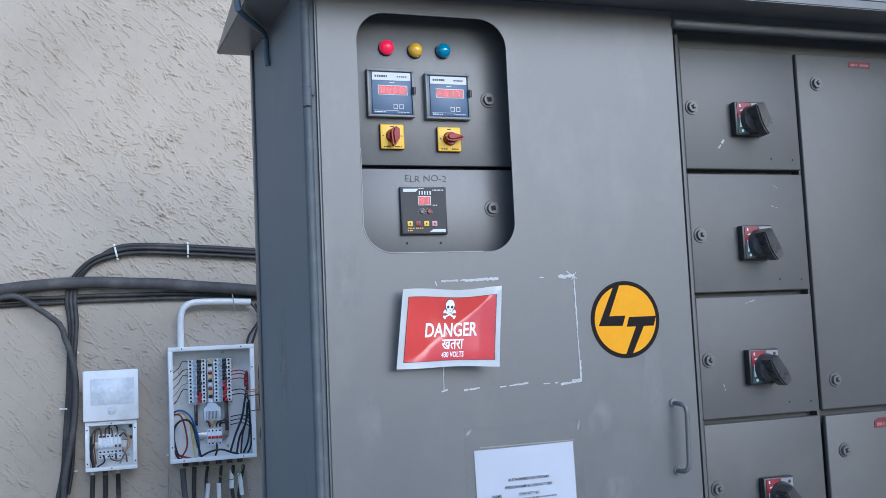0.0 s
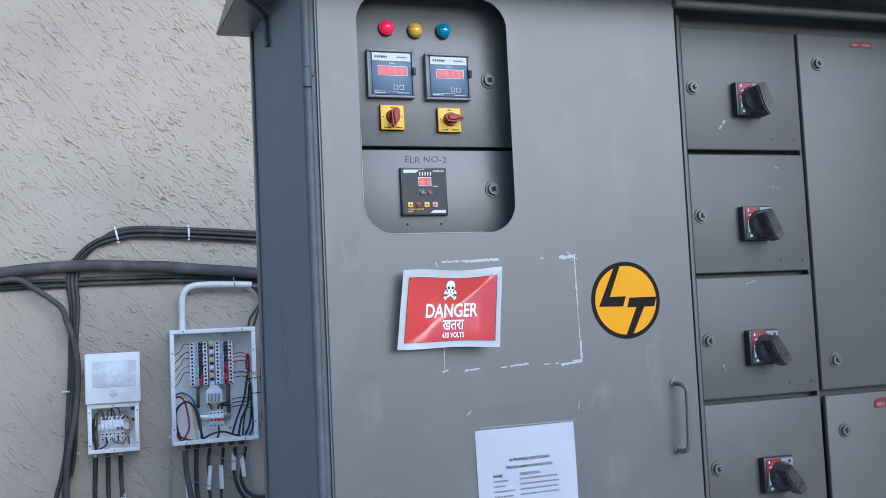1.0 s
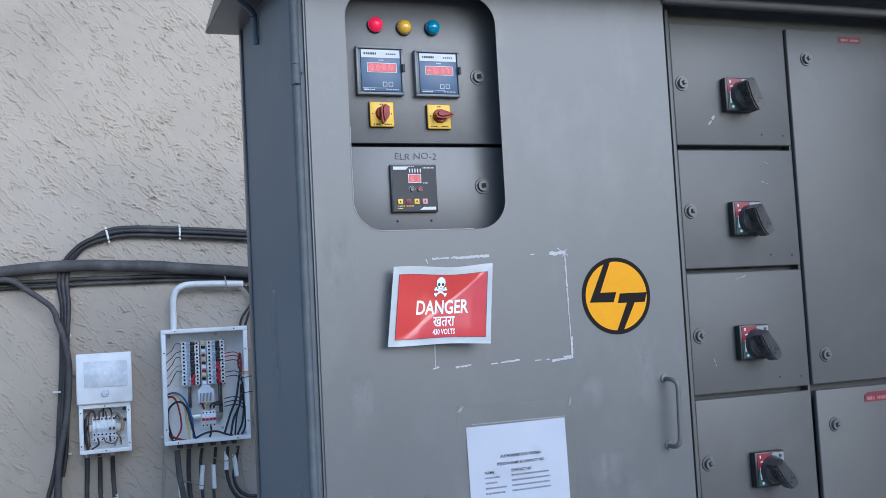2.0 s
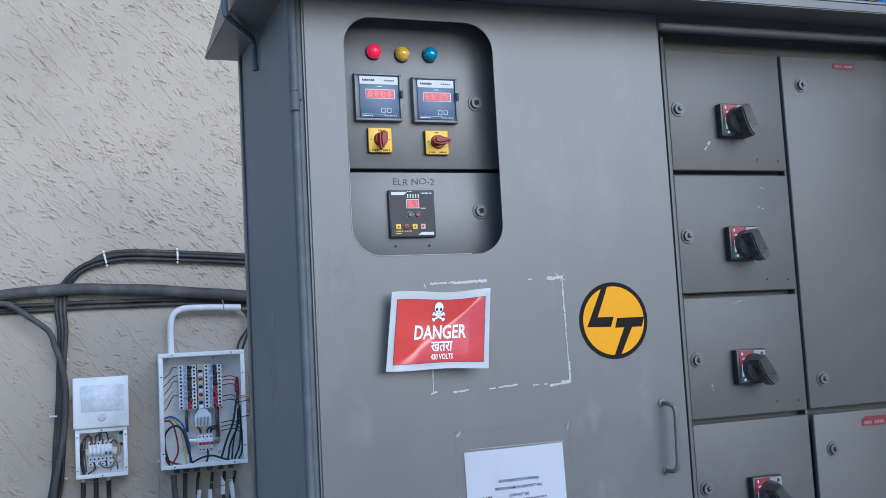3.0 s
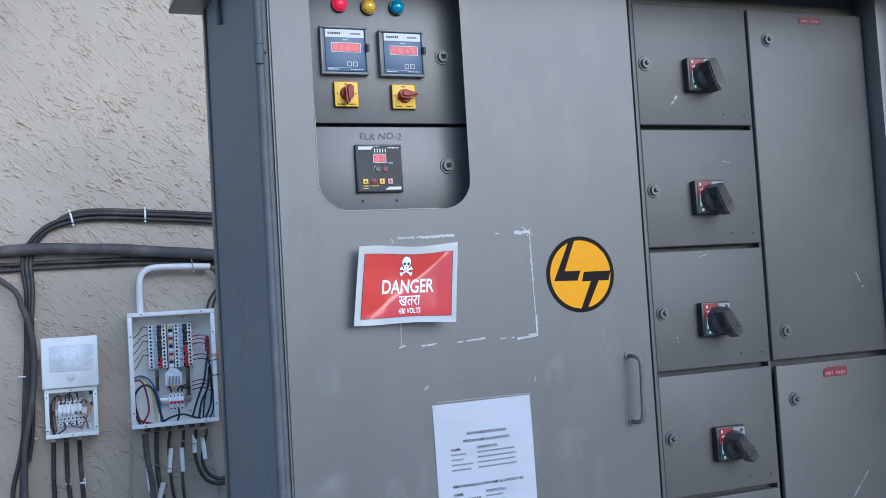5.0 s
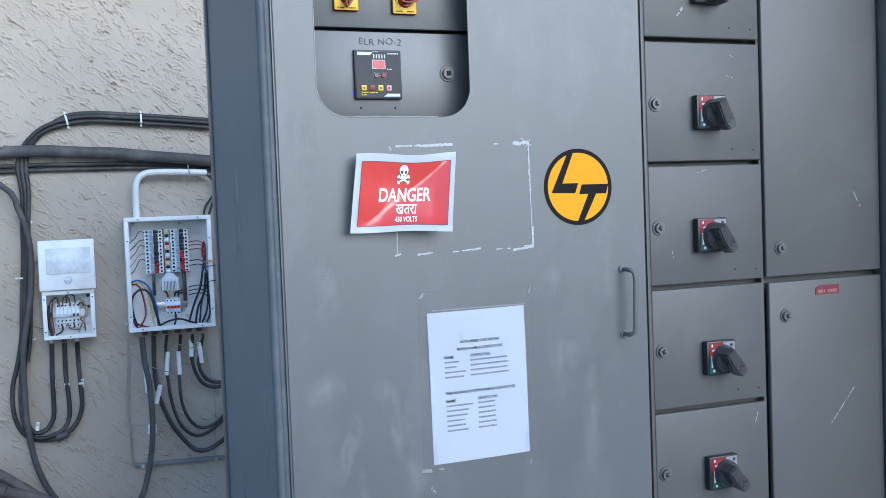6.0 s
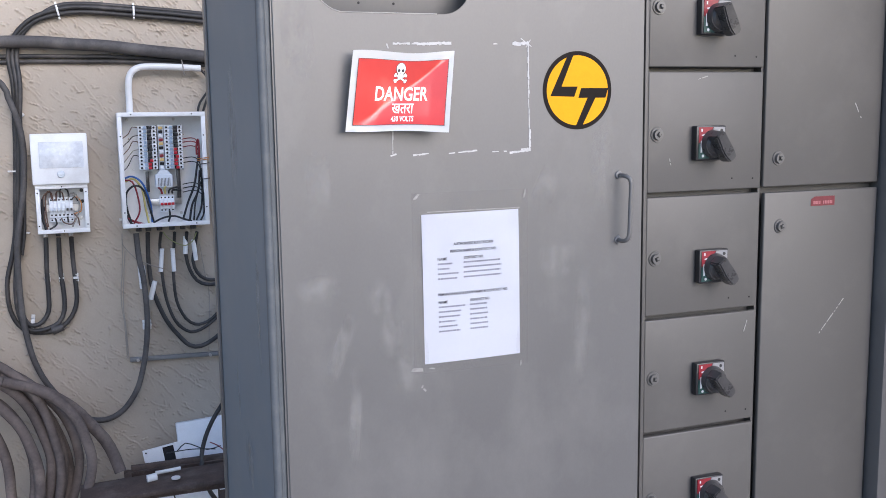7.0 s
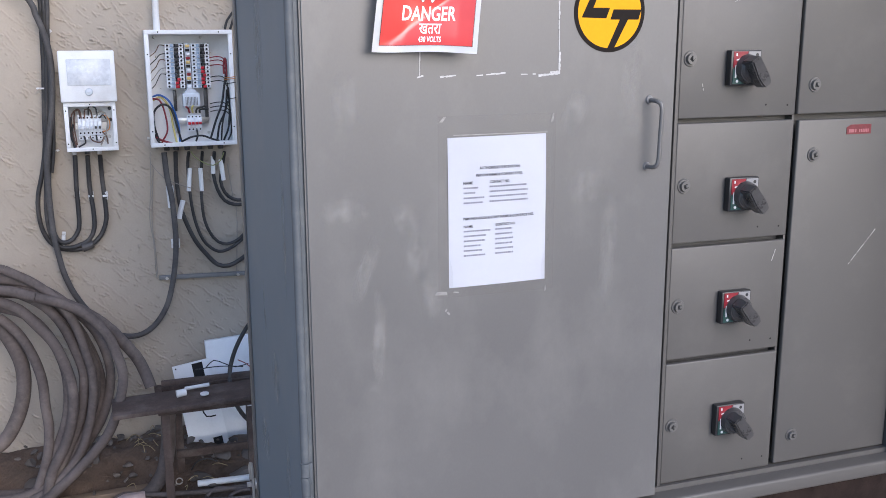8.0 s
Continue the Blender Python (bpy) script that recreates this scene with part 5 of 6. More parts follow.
    for k, (v, col) in enumerate(((0.405, "orange"), (0.42, "orange"), (0.455, "black"), (0.59, "black"))):
        part("wire", hose([Q(0.90, v + 0.01, 0.07), Q(0.98, v, 0.104), Q(1.04, v - 0.004, 0.105), Q(1.12, v + 0.02, 0.09)], 0.0016, WIRE[col], 6, 0.01), None, db)
    for k in range(6):
        x = (-0.096, -0.060, -0.018, 0.030, 0.072, 0.112)[k]
        part("cable_gland", rod(bmesh.new(), (x, 2.198, z0 - 0.001), (x, 2.198, z0 - 0.020), 0.013, 14, 0.011), KNOB, db)
    part("earth_bolt", rod(bmesh.new(), (x0 - 0.001, 2.20, z0 + 0.03), (x0 - 0.012, 2.20, z0 + 0.03), 0.006, 6), STEEL, db)


distribution_board()


def breaker_box():
    x0, x1, z0, z1, back = -0.461, -0.276, 1.2945, 1.478, 2.243
    bx = thing("breaker_box", "small white breaker box with its lid swung up", "breaker box", at=((x0 + x1) / 2, back, z0))
    w, h = x1 - x0, z1 - z0
    part("enclosure", tray(x0, x1, z0, z1, F, back), WHITE, bx, smooth=False)
    bm = bmesh.new()
    frame_ring(bm, x0, x1, z0, z1, 0.015, F - 0.004, F - 0.0005, 0.001)
    part("flange", bm, WHITE, bx)
    lid = bmesh.new()
    tilt = Matrix.Translation((0, F - 0.006, z1 + 0.001)) @ Matrix.Rotation(radians(-4), 4, "X")
    box(lid, x0 - 0.006, x1 + 0.008, -0.012, 0.010, 0, 0.190, 0.005, m=tilt, segments=3)
    lid_ob = part("lid", lid, WHITE, bx, "white lid with a clear window")
    pane = material("dusty_window", (0.68, 0.70, 0.73), 0.25, vary=0.22, scale=16, bump=0.05, dirt=(0.86, 0.86, 0.85), dirt_amount=1.0, dirt_scale=9)
    part("lid_window", box(bmesh.new(), x0 + 0.022, x1 - 0.008, -0.0145, -0.0125, 0.062, 0.158, 0.002, m=tilt), pane, lid_ob, "dusty clear window")
    kn = bmesh.new()
    rod(kn, tilt @ Vector((-0.366, -0.012, 0.038)), tilt @ Vector((-0.366, -0.020, 0.038)), 0.014, 22, 0.012), box(kn, -0.378, -0.354, -0.024, -0.019, 0.035, 0.041, 0.001, m=tilt)
    part("lid_knob", kn, MCB_GREY, lid_ob, "grey turn catch")
    for x, z in ((x0 + 0.007, z1 - 0.03), (x0 + 0.007, z0 + 0.03), (x1 - 0.007, z1 - 0.03), (x1 - 0.007, z0 + 0.03), (-0.368, z1 - 0.008), (-0.368, z0 + 0.008)):
        part("flange_hole", rod(bmesh.new(), (x, F - 0.0038, z), (x, F - 0.0046, z), 0.0026, 8), DARK, bx)
    Y, pw = back - 0.035, 0.0142
    part("mounting_rail", box(bmesh.new(), x0 + 0.03, x1 - 0.035, Y + 0.001, Y + 0.028, 1.372, 1.398), STEEL, bx)
    for k in range(6):
        X = -0.416 + pw * k
        bm = box(bmesh.new(), X, X + pw - 0.0006, Y - 0.020, Y, 1.350, 1.428, 0.0008)
        box(bm, X, X + pw - 0.0006, Y - 0.030, Y - 0.020, 1.376, 1.404, 0.0008)
        for z in (1.418, 1.360):
            rod(bm, (X + pw / 2, Y - 0.0195, z), (X + pw / 2, Y - 0.0206, z), 0.0034, 10, mi=1)
        b = part("breaker", bm, [MCB_WHITE, DARK], bx, "grey breaker pole")
        part("toggle", box(bmesh.new(), X + 0.003, X + pw - 0.0036, Y - 0.040, Y - 0.030, 1.377, 1.387, 0.001), KNOB if k > 3 else MCB_GREY, b)
    strip = bmesh.new()
    box(strip, -0.416, -0.416 + 6 * pw - 0.0006, Y - 0.016, Y, 1.334, 1.3475, 0.001)
    for k in range(6):
        rod(strip, (-0.416 + pw * (k + 0.5), Y - 0.0155, 1.341), (-0.416 + pw * (k + 0.5), Y - 0.0166, 1.341), 0.0032, 10, mi=1)
    part("terminal_strip", strip, [MCB_WHITE, DARK], bx, "row of white terminals under the breakers")
    Q = lambda u, v, d=0.06: (x0 + u * w, back - d, z1 - v * h)
    for pts, col, r in (([(0.18, 0.93), (0.13, 0.6), (0.14, 0.25), (0.28, 0.16), (0.32, 0.34)], "brown", 0.003), ([(0.16, 0.92), (0.10, 0.7), (0.15, 0.45)], "black", 0.004), ([(0.38, 0.34), (0.40, 0.16), (0.50, 0.17), (0.53, 0.34)], "brown", 0.0028),
                        ([(0.60, 0.34), (0.66, 0.20), (0.78, 0.24), (0.82, 0.45), (0.76, 0.70), (0.66, 0.90)], "grey", 0.0028), ([(0.67, 0.34), (0.74, 0.27), (0.80, 0.36)], "black", 0.0028), ([(0.70, 0.62), (0.78, 0.72), (0.80, 0.88)], "brown", 0.0026), ([(0.58, 0.68), (0.59, 0.80)], "black", 0.003),
                        ([(0.30, 0.30), (0.27, 0.14), (0.20, 0.20), (0.17, 0.50), (0.20, 0.88)], "brown", 0.0026), ([(0.46, 0.28), (0.48, 0.10), (0.60, 0.12), (0.63, 0.28)], "black", 0.0028), ([(0.72, 0.62), (0.84, 0.58), (0.86, 0.40), (0.78, 0.28), (0.70, 0.30)], "orange", 0.0022),
                        ([(0.34, 0.70), (0.36, 0.84), (0.22, 0.93)], "black", 0.003), ([(0.46, 0.70), (0.50, 0.80), (0.66, 0.84), (0.74, 0.72)], "brown", 0.0024), ([(0.12, 0.30), (0.10, 0.55), (0.15, 0.95)], "black", 0.0045)):
        part("wire", hose([Q(*p) for p in pts], r, WIRE[col], 8, 0.008), None, bx, col + " wire")
    for k in range(4):
        x, z = (x1 - 0.022, x1 - 0.022, x1 - 0.030, x1 - 0.040)[k], (1.448, 1.405, 1.340, 1.325)[k]
        part("knockout", rod(bmesh.new(), (x, back - 0.004, z), (x, back - 0.0055, z), 0.007, 14), KNOB if k < 2 else STEEL, bx)
    for x in (-0.437, -0.392, -0.347):
        part("cable_gland", rod(bmesh.new(), (x, 2.198, z0 - 0.001), (x, 2.198, z0 - 0.016), 0.010, 14, 0.009), STEEL if x != -0.392 else KNOB, bx)


breaker_box()


def strand(name, pts, r, mat, label, category="cable", group="", step=0.02, n=10, wobble=0.0):
    return tagged(new(name, hose(pts, r, mat, n, step, wobble=wobble, name=name)), label, category, group)


Wl = lambda p, y: [(x, y, z) for x, z in p]
strand("main_cable", [(-1.3, 2.215, 1.95), (-0.95, 2.212, 1.972), (-0.76, 2.21, 1.988), (-0.5, 2.205, 2.008), (-0.14, 2.208, 1.992), (0.22, 2.21, 1.957), (0.6, 2.212, 1.93), (1.0, 2.212, 1.93)], 0.0225, SHEATH, "thick dusty black power cable run along the wall", n=16, wobble=0.004)
for dz, dy, o, low in ((0.0, 0.0, -0.012, [(-0.513, 1.853), (-0.516, 1.731), (-0.522, 1.586), (-0.533, 1.439), (-0.542, 1.311), (-0.562, 1.204), (-0.582, 1.128), (-0.587, 1.069), (-0.581, 1.002), (-0.556, 0.942), (-0.517, 0.910), (-0.452, 0.903), (-0.402, 0.920), (-0.364, 0.958), (-0.342, 1.018), (-0.342, 1.103), (-0.346, 1.193), (-0.346, 1.270)]),
                       (-0.018, 0.004, 0.0, [(-0.501, 1.853), (-0.504, 1.731), (-0.512, 1.586), (-0.523, 1.439), (-0.536, 1.289), (-0.547, 1.181), (-0.557, 1.072), (-0.552, 0.987), (-0.532, 0.931), (-0.492, 0.913), (-0.450, 0.921), (-0.411, 0.941), (-0.388, 0.989), (-0.387, 1.061), (-0.393, 1.151), (-0.391, 1.272)]),
                       (0.013, 0.006, 0.012, [(-0.489, 1.853), (-0.496, 1.731), (-0.501, 1.586), (-0.509, 1.438), (-0.526, 1.289), (-0.539, 1.181), (-0.545, 1.071), (-0.539, 0.993), (-0.523, 0.947), (-0.499, 0.936), (-0.469, 0.949), (-0.445, 0.988), (-0.441, 1.042), (-0.441, 1.142), (-0.436, 1.274)])):
    strand("looped_cable", [(1.0, 2.225 + dy, 2.07 + dz), (0.55, 2.225 + dy, 2.092 + dz), (0.22, 2.225 + dy, 2.112 + dz), (-0.07, 2.222 + dy, 2.132 + dz), (-0.25, 2.222 + dy, 2.140 + dz), (-0.34, 2.222 + dy, 2.130 + dz), (-0.42 + o, 2.222 + dy, 2.095 + dz * 0.5),
                            (-0.485 + o, 2.225 + dy, 2.03), (-0.508 + o * 1.2, 2.232, 1.955), *Wl(low[:-1], 2.222 - 3 * dy), (*low[-1:][0][:1], 2.198, low[-1][1])], 0.0088, RUBBER, "black cable clipped in a loop to the breaker box", "cable", "looped cables", wobble=0.0015)
strand("cable_tail", Wl([(-0.499, 1.486), (-0.504, 1.376), (-0.511, 1.290), (-0.524, 1.213)], 2.200), 0.0062, RUBBER, "short taped tail of black cable beside the bundle", "cable")
for dz, r in ((0.0, 0.0085), (-0.022, 0.0085)):
    strand("wall_cable", [(-1.3, 2.236, 1.94 + dz), (-0.76, 2.236, 1.952 + dz), (-0.40, 2.236, 1.957 + dz * 0.9), (-0.1, 2.236, 1.955 + dz * 0.8), (0.22, 2.236, 1.938 + dz * 0.5), (0.7, 2.236, 1.92), (1.0, 2.236, 1.92)], r, RUBBER, "black cable along the wall under the thick one", "cable", "wall cables", wobble=0.002)
strand("drop_cable", [(-0.78, 2.20, 1.955), (-0.70, 2.195, 1.962), (-0.645, 2.19, 1.930), (-0.549, 2.185, 1.852), (-0.531, 2.185, 1.802), (-0.511, 2.185, 1.747), (-0.498, 2.185, 1.690), (-0.492, 2.185, 1.628), (-0.493, 2.185, 1.545), (-0.504, 2.185, 1.440), (-0.525, 2.185, 1.335), (-0.538, 2.185, 1.250), (-0.541, 2.185, 1.142), (-0.541, 2.185, 1.054), (-0.536, 2.185, 0.965), (-0.526, 2.185, 0.886), (-0.512, 2.185, 0.817), (-0.481, 2.185, 0.735), (-0.439, 2.185, 0.661), (-0.381, 2.185, 0.585), (-0.320, 2.185, 0.546), (-0.255, 2.185, 0.539), (-0.194, 2.185, 0.570), (-0.140, 2.185, 0.644), (-0.110, 2.185, 0.736), (-0.090, 2.185, 0.852), (-0.084, 2.185, 0.979), (-0.090, 2.185, 1.094), (-0.102, 2.185, 1.174), (-0.108, 2.198, 1.273)], 0.0112, SHEATH, "dusty grey-black cable hanging in a long loop", n=12, wobble=0.002)
for p, r in (([(-0.064, 1.273), (-0.066, 1.156), (-0.059, 1.064), (-0.041, 0.993), (-0.008, 0.909), (0.034, 0.847), (0.077, 0.800), (0.122, 0.792), (0.169, 0.812), (0.206, 0.840), (0.279, 0.912)], 0.0088),
             ([(-0.013, 1.271), (-0.019, 1.222), (-0.017, 1.107), (-0.003, 0.991), (0.026, 0.906), (0.068, 0.863), (0.102, 0.855), (0.149, 0.873), (0.205, 0.917), (0.282, 0.984)], 0.0064),
             ([(0.039, 1.269), (0.036, 1.219), (0.028, 1.105), (0.035, 0.988), (0.067, 0.915), (0.104, 0.886), (0.138, 0.886), (0.174, 0.903), (0.210, 0.941), (0.284, 1.019)], 0.0064),
             ([(0.086, 1.267), (0.083, 1.217), (0.081, 1.171), (0.093, 1.113), (0.120, 1.065), (0.158, 1.046), (0.197, 1.046), (0.285, 1.055)], 0.0072),
             ([(0.126, 1.265), (0.119, 1.215), (0.108, 1.147), (0.122, 1.099), (0.152, 1.070), (0.198, 1.062), (0.286, 1.067)], 0.0072)):
    strand("board_cable", Wl(p[:1], 2.198) + Wl(p[1:], 2.218), r, RUBBER, "black cable leaving the distribution board downwards", "cable", "board cables", wobble=0.0015)
for x, z, q, g, r in ((-0.092, 1.094, 0.056, 3, 0.0145), (-0.056, 1.039, 0.047, -15, 0.0105), (-0.016, 1.158, 0.058, -6, 0.0085), (0.030, 1.156, 0.058, 1, 0.0085), (0.080, 1.213, 0.044, -2, 0.0088), (0.115, 1.191, 0.053, 5, 0.0088)):
    m = pose(x, 2.213, z, 0, -g, 0)
    bm = rod(bmesh.new(), m @ Vector((0, 0, -0.8 * q)), m @ Vector((0, 0, 0.8 * q)), r, 14)
    single("cable_marker", bm, WHITE, "white paper sleeve wrapped round a black cable", "cable label", "cable markers")
strand("white_conduit", [(-0.104, 2.205, 1.742), (-0.104, 2.205, 1.80), (-0.103, 2.205, 1.855), (-0.094, 2.205, 1.892), (-0.070, 2.205, 1.912), (-0.035, 2.205, 1.919), (0.06, 2.205, 1.918), (0.172, 2.205, 1.913)], 0.0125, PVC, "white plastic conduit bent into the distribution board", "conduit", n=14)
for k, p in enumerate(([(0.165, 1.912), (0.19, 1.89), (0.205, 1.84), (0.165, 1.78), (0.155, 1.745)], [(0.19, 1.905), (0.215, 1.86), (0.195, 1.80), (0.175, 1.745)], [(0.20, 1.86), (0.215, 1.72), (0.20, 1.55), (0.215, 1.35), (0.24, 1.2)], [(0.225, 1.76), (0.20, 1.62), (0.22, 1.48), (0.20, 1.38), (0.235, 1.25), (0.26, 1.12)])):
    strand("loose_wire", Wl(p, 2.215), 0.0048, RUBBER, "thin black wire hanging by the distribution board", "wire", "loose wires")
strand("loose_wire", Wl([(-0.160, 1.276), (-0.160, 1.232), (-0.125, 1.185), (-0.105, 1.166), (-0.056, 1.143), (-0.013, 1.127)], 2.19), 0.0016, WIRE["grey"], "thin grey earth wire in a slack curve", "wire", "earth wires")
strand("loose_wire", Wl([(-0.005, 1.274), (0.009, 1.251), (0.041, 1.227), (0.078, 1.214), (0.107, 1.231), (0.123, 1.264)], 2.19), 0.0020, WIRE["green"], "thin green-grey earth wire in a slack curve", "wire", "earth wires")
for p in ([(-0.159, 1.248), (-0.165, 1.136), (-0.177, 1.010), (-0.169, 0.905), (-0.167, 0.764)], [(-0.151, 1.203), (-0.169, 0.998), (-0.164, 0.882), (-0.161, 0.759)], [(0.139, 1.212), (0.155, 1.083), (0.167, 1.000), (0.154, 0.741)]):
    strand("earth_rod_wire", Wl(p, 2.236), 0.0017, WIRE["grey"], "thin rusty wire down to the wall bar", "wire", "earth wires")
bm = box(bmesh.new(), -0.178, 0.32, 2.226, 2.242, 0.746, 0.763, 0.002, m=pose(0, 0, 0.0, 0, 1.6, 0))
single("wall_bar", bm, PAINT_TUBE, "flat grey metal bar fixed across the wall", "metal bar")
for x, z in ((-0.127, 0.757), (0.158, 0.749)):
    bm = rod(bmesh.new(), (x, 2.226, z), (x, 2.215, z), 0.006, 8)
    single("bar_bolt", bm, STEEL, "small bolt through the wall bar", "bolt", "bar bolts")


def saddle(x, z, w, h, turn=0, y=2.212):
    """A cable clip: a bent strap with two screwed ears."""
    bm = bmesh.new()
    m = pose(x, y, z, 0, turn, 0)
    box(bm, -w / 2, w / 2, -0.004, 0.012, -h / 2, h / 2, 0.002, m=m)
    for s in (-1, 1):
        box(bm, -w / 2, w / 2, 0.012, 0.020, s * (h / 2 + 0.006) - 0.007, s * (h / 2 + 0.006) + 0.007, 0.002, m=m)
        rod(bm, m @ Vector((0, 0.012, s * (h / 2 + 0.007))), m @ Vector((0, 0.007, s * (h / 2 + 0.007))), 0.004, 8)
    single("cable_clip", bm, PVC, "small white clip holding cables on the wall", "cable clip", "cable clips")


saddle(-0.341, 2.125, 0.0075, 0.040, -12), saddle(-0.068, 2.130, 0.0075, 0.036, 0)
saddle(-0.496, 1.733, 0.012, 0.008, 50), saddle(-0.530, 1.53, 0.006, 0.022, 90), saddle(-0.513, 1.294, 0.006, 0.018, 90), saddle(-0.506, 0.941, 0.014, 0.045, 8)
for x, z in ((-0.441, 1.117), (-0.391, 1.114), (-0.339, 1.111)):
    saddle(x, z, 0.020, 0.008, 0, 2.208)
saddle(-0.085, 0.900, 0.034, 0.012, 0, 2.205)
bm = rod(bmesh.new(), (-0.437, 2.205, 0.911), (-0.397, 2.205, 0.923), 0.018, 12, 0.014)
single("tape_joint", bm, RUBBER, "black taped joint on the looped cables", "cable joint")
strand("conduit_tie", [(0.10, 2.20, 1.945), (0.104, 2.19, 1.915), (0.106, 2.195, 1.892), (0.112, 2.20, 1.885)], 0.0022, WIRE["grey"], "bit of pale wire tied round the conduit", "wire", "earth wires")

# ---- on the ground ----
coil = thing("cable_coil", "big loose coil of thick dusty cable leaning at the wall", "cable coil", at=(-0.80, 1.9, 0.0))

def coil_turn(y, r, pts):
    """One turn of the coil: the bow that leans on the ground, closed round the far side."""
    (xa, za), (xb, zb) = pts[0], pts[-1]
    ring = [(x, y - 0.16 * (0.9 - z), max(r, z)) for x, z in pts]
    back = [(xb - 0.16, y - 0.14, max(r, zb - 0.03)), (-1.10, y - 0.10, 0.14), (-1.26, y - 0.06, 0.45), (-1.12, y - 0.01, 0.78), (xa - 0.16, y + 0.005, za + 0.03)]
    part("turn", hose([*ring, *back, ring[0]], r, RUBBER_DUSTY, 14, 0.025, wobble=0.004), None, coil, "turn of thick dusty cable")


coil_turn(1.93, 0.0165, [(-0.70, 0.909), (-0.58, 0.835), (-0.50, 0.74), (-0.45, 0.605), (-0.433, 0.45), (-0.475, 0.254), (-0.56, 0.142), (-0.64, 0.085)])
coil_turn(1.97, 0.0195, [(-0.715, 0.868), (-0.635, 0.848), (-0.56, 0.794), (-0.495, 0.715), (-0.433, 0.548), (-0.43, 0.43), (-0.47, 0.29), (-0.54, 0.18), (-0.66, 0.06)])
coil_turn(1.95, 0.0175, [(-0.72, 0.832), (-0.654, 0.812), (-0.575, 0.762), (-0.519, 0.684), (-0.472, 0.56), (-0.465, 0.46), (-0.49, 0.33), (-0.55, 0.20), (-0.62, 0.11)])
coil_turn(1.92, 0.0190, [(-0.725, 0.798), (-0.658, 0.766), (-0.60, 0.70), (-0.546, 0.615), (-0.508, 0.50), (-0.504, 0.40), (-0.537, 0.271), (-0.595, 0.167), (-0.64, 0.06)])
coil_turn(1.95, 0.0180, [(-0.73, 0.735), (-0.678, 0.683), (-0.634, 0.595), (-0.605, 0.495), (-0.600, 0.397), (-0.598, 0.297), (-0.62, 0.174), (-0.69, 0.053)])
coil_turn(2.00, 0.0260, [(-0.735, 0.69), (-0.70, 0.62), (-0.672, 0.54), (-0.672, 0.45), (-0.705, 0.345), (-0.78, 0.255)])
coil_turn(1.90, 0.0185, [(-0.60, 0.81), (-0.52, 0.783), (-0.44, 0.735), (-0.375, 0.66), (-0.338, 0.57), (-0.325, 0.49), (-0.350, 0.385), (-0.40, 0.275), (-0.50, 0.175), (-0.66, 0.06)])
coil_turn(2.02, 0.0170, [(-0.62, 0.83), (-0.52, 0.76), (-0.42, 0.65), (-0.375, 0.53), (-0.375, 0.418), (-0.42, 0.288), (-0.506, 0.175), (-0.60, 0.064)])
coil_turn(2.04, 0.0165, [(-0.72, 0.80), (-0.60, 0.775), (-0.50, 0.69), (-0.435, 0.57), (-0.405, 0.44), (-0.425, 0.31), (-0.49, 0.19), (-0.57, 0.09)])
coil_turn(1.96, 0.0180, [(-0.73, 0.77), (-0.64, 0.735), (-0.575, 0.655), (-0.53, 0.55), (-0.52, 0.43), (-0.545, 0.31), (-0.60, 0.19), (-0.66, 0.085)])
part("loose_end", hose([(-1.1, 2.06, 0.90), (-0.80, 2.02, 0.885), (-0.62, 1.96, 0.815), (-0.52, 1.92, 0.775), (-0.455, 1.90, 0.742), (-0.379, 1.90, 0.681), (-0.328, 1.895, 0.621), (-0.277, 1.89, 0.554), (-0.247, 1.88, 0.488), (-0.228, 1.86, 0.43)], 0.0215, RUBBER_DUSTY, 14, 0.03, wobble=0.003), None, coil, "loose end of the cable")


def stand():
    """A welded angle-steel stand with a plank across it."""
    st = thing("steel_stand", "low rusty welded steel stand", "stand", at=(0.05, 1.75, 0))
    for x, y in ((-0.205, 1.70), (0.10, 1.68), (-0.150, 1.93), (0.40, 1.68), (0.40, 1.93)):
        bm = box(bmesh.new(), x, x + 0.030, y, y + 0.004, -0.02, 0.375, 0.001)
        box(bm, x, x + 0.004, y + 0.004, y + 0.030, -0.02, 0.375, 0.001)
        part("leg", bm, RUST_DUSTY, st)
    for y in (1.69, 1.935):
        part("top_rail", box(bmesh.new(), -0.215, 0.45, y, y + 0.035, 0.376, 0.396, 0.002), RUST_DUSTY, st)
    for y in (1.91,):
        part("low_rail", box(bmesh.new(), -0.15, 0.45, y, y + 0.02, 0.105, 0.135, 0.002), RUST_DUSTY, st)
    part("end_rail", box(bmesh.new(), -0.215, -0.19, 1.726, 1.934, 0.376, 0.396, 0.002), RUST_DUSTY, st)


stand()
plank = single("plank", box(bmesh.new(), -0.36, 0.47, 1.665, 1.85, 0.399, 0.416, 0.003, m=pose(0, 0, 0, 0, -1.6, 0)), RUST_DUSTY, "dark weathered board lying across the stand", "plank")
single("angle_bar", box(bmesh.new(), -0.19, 0.46, 1.885, 1.905, 0.418, 0.436, 0.002), RUST_DUSTY, "rusty angle bar on the stand", "metal bar")
single("pipe_stub", rod(bmesh.new(), (-0.145, 1.73, 0.438), (-0.110, 1.735, 0.441), 0.0135, 16), PVC, "short white plastic pipe end on the plank", "pipe end")
single("plastic_disc", rod(bmesh.new(), (-0.045, 1.73, 0.425), (-0.045, 1.73, 0.430), 0.016, 22), PVC, "small white plastic disc lying on the plank", "disc")
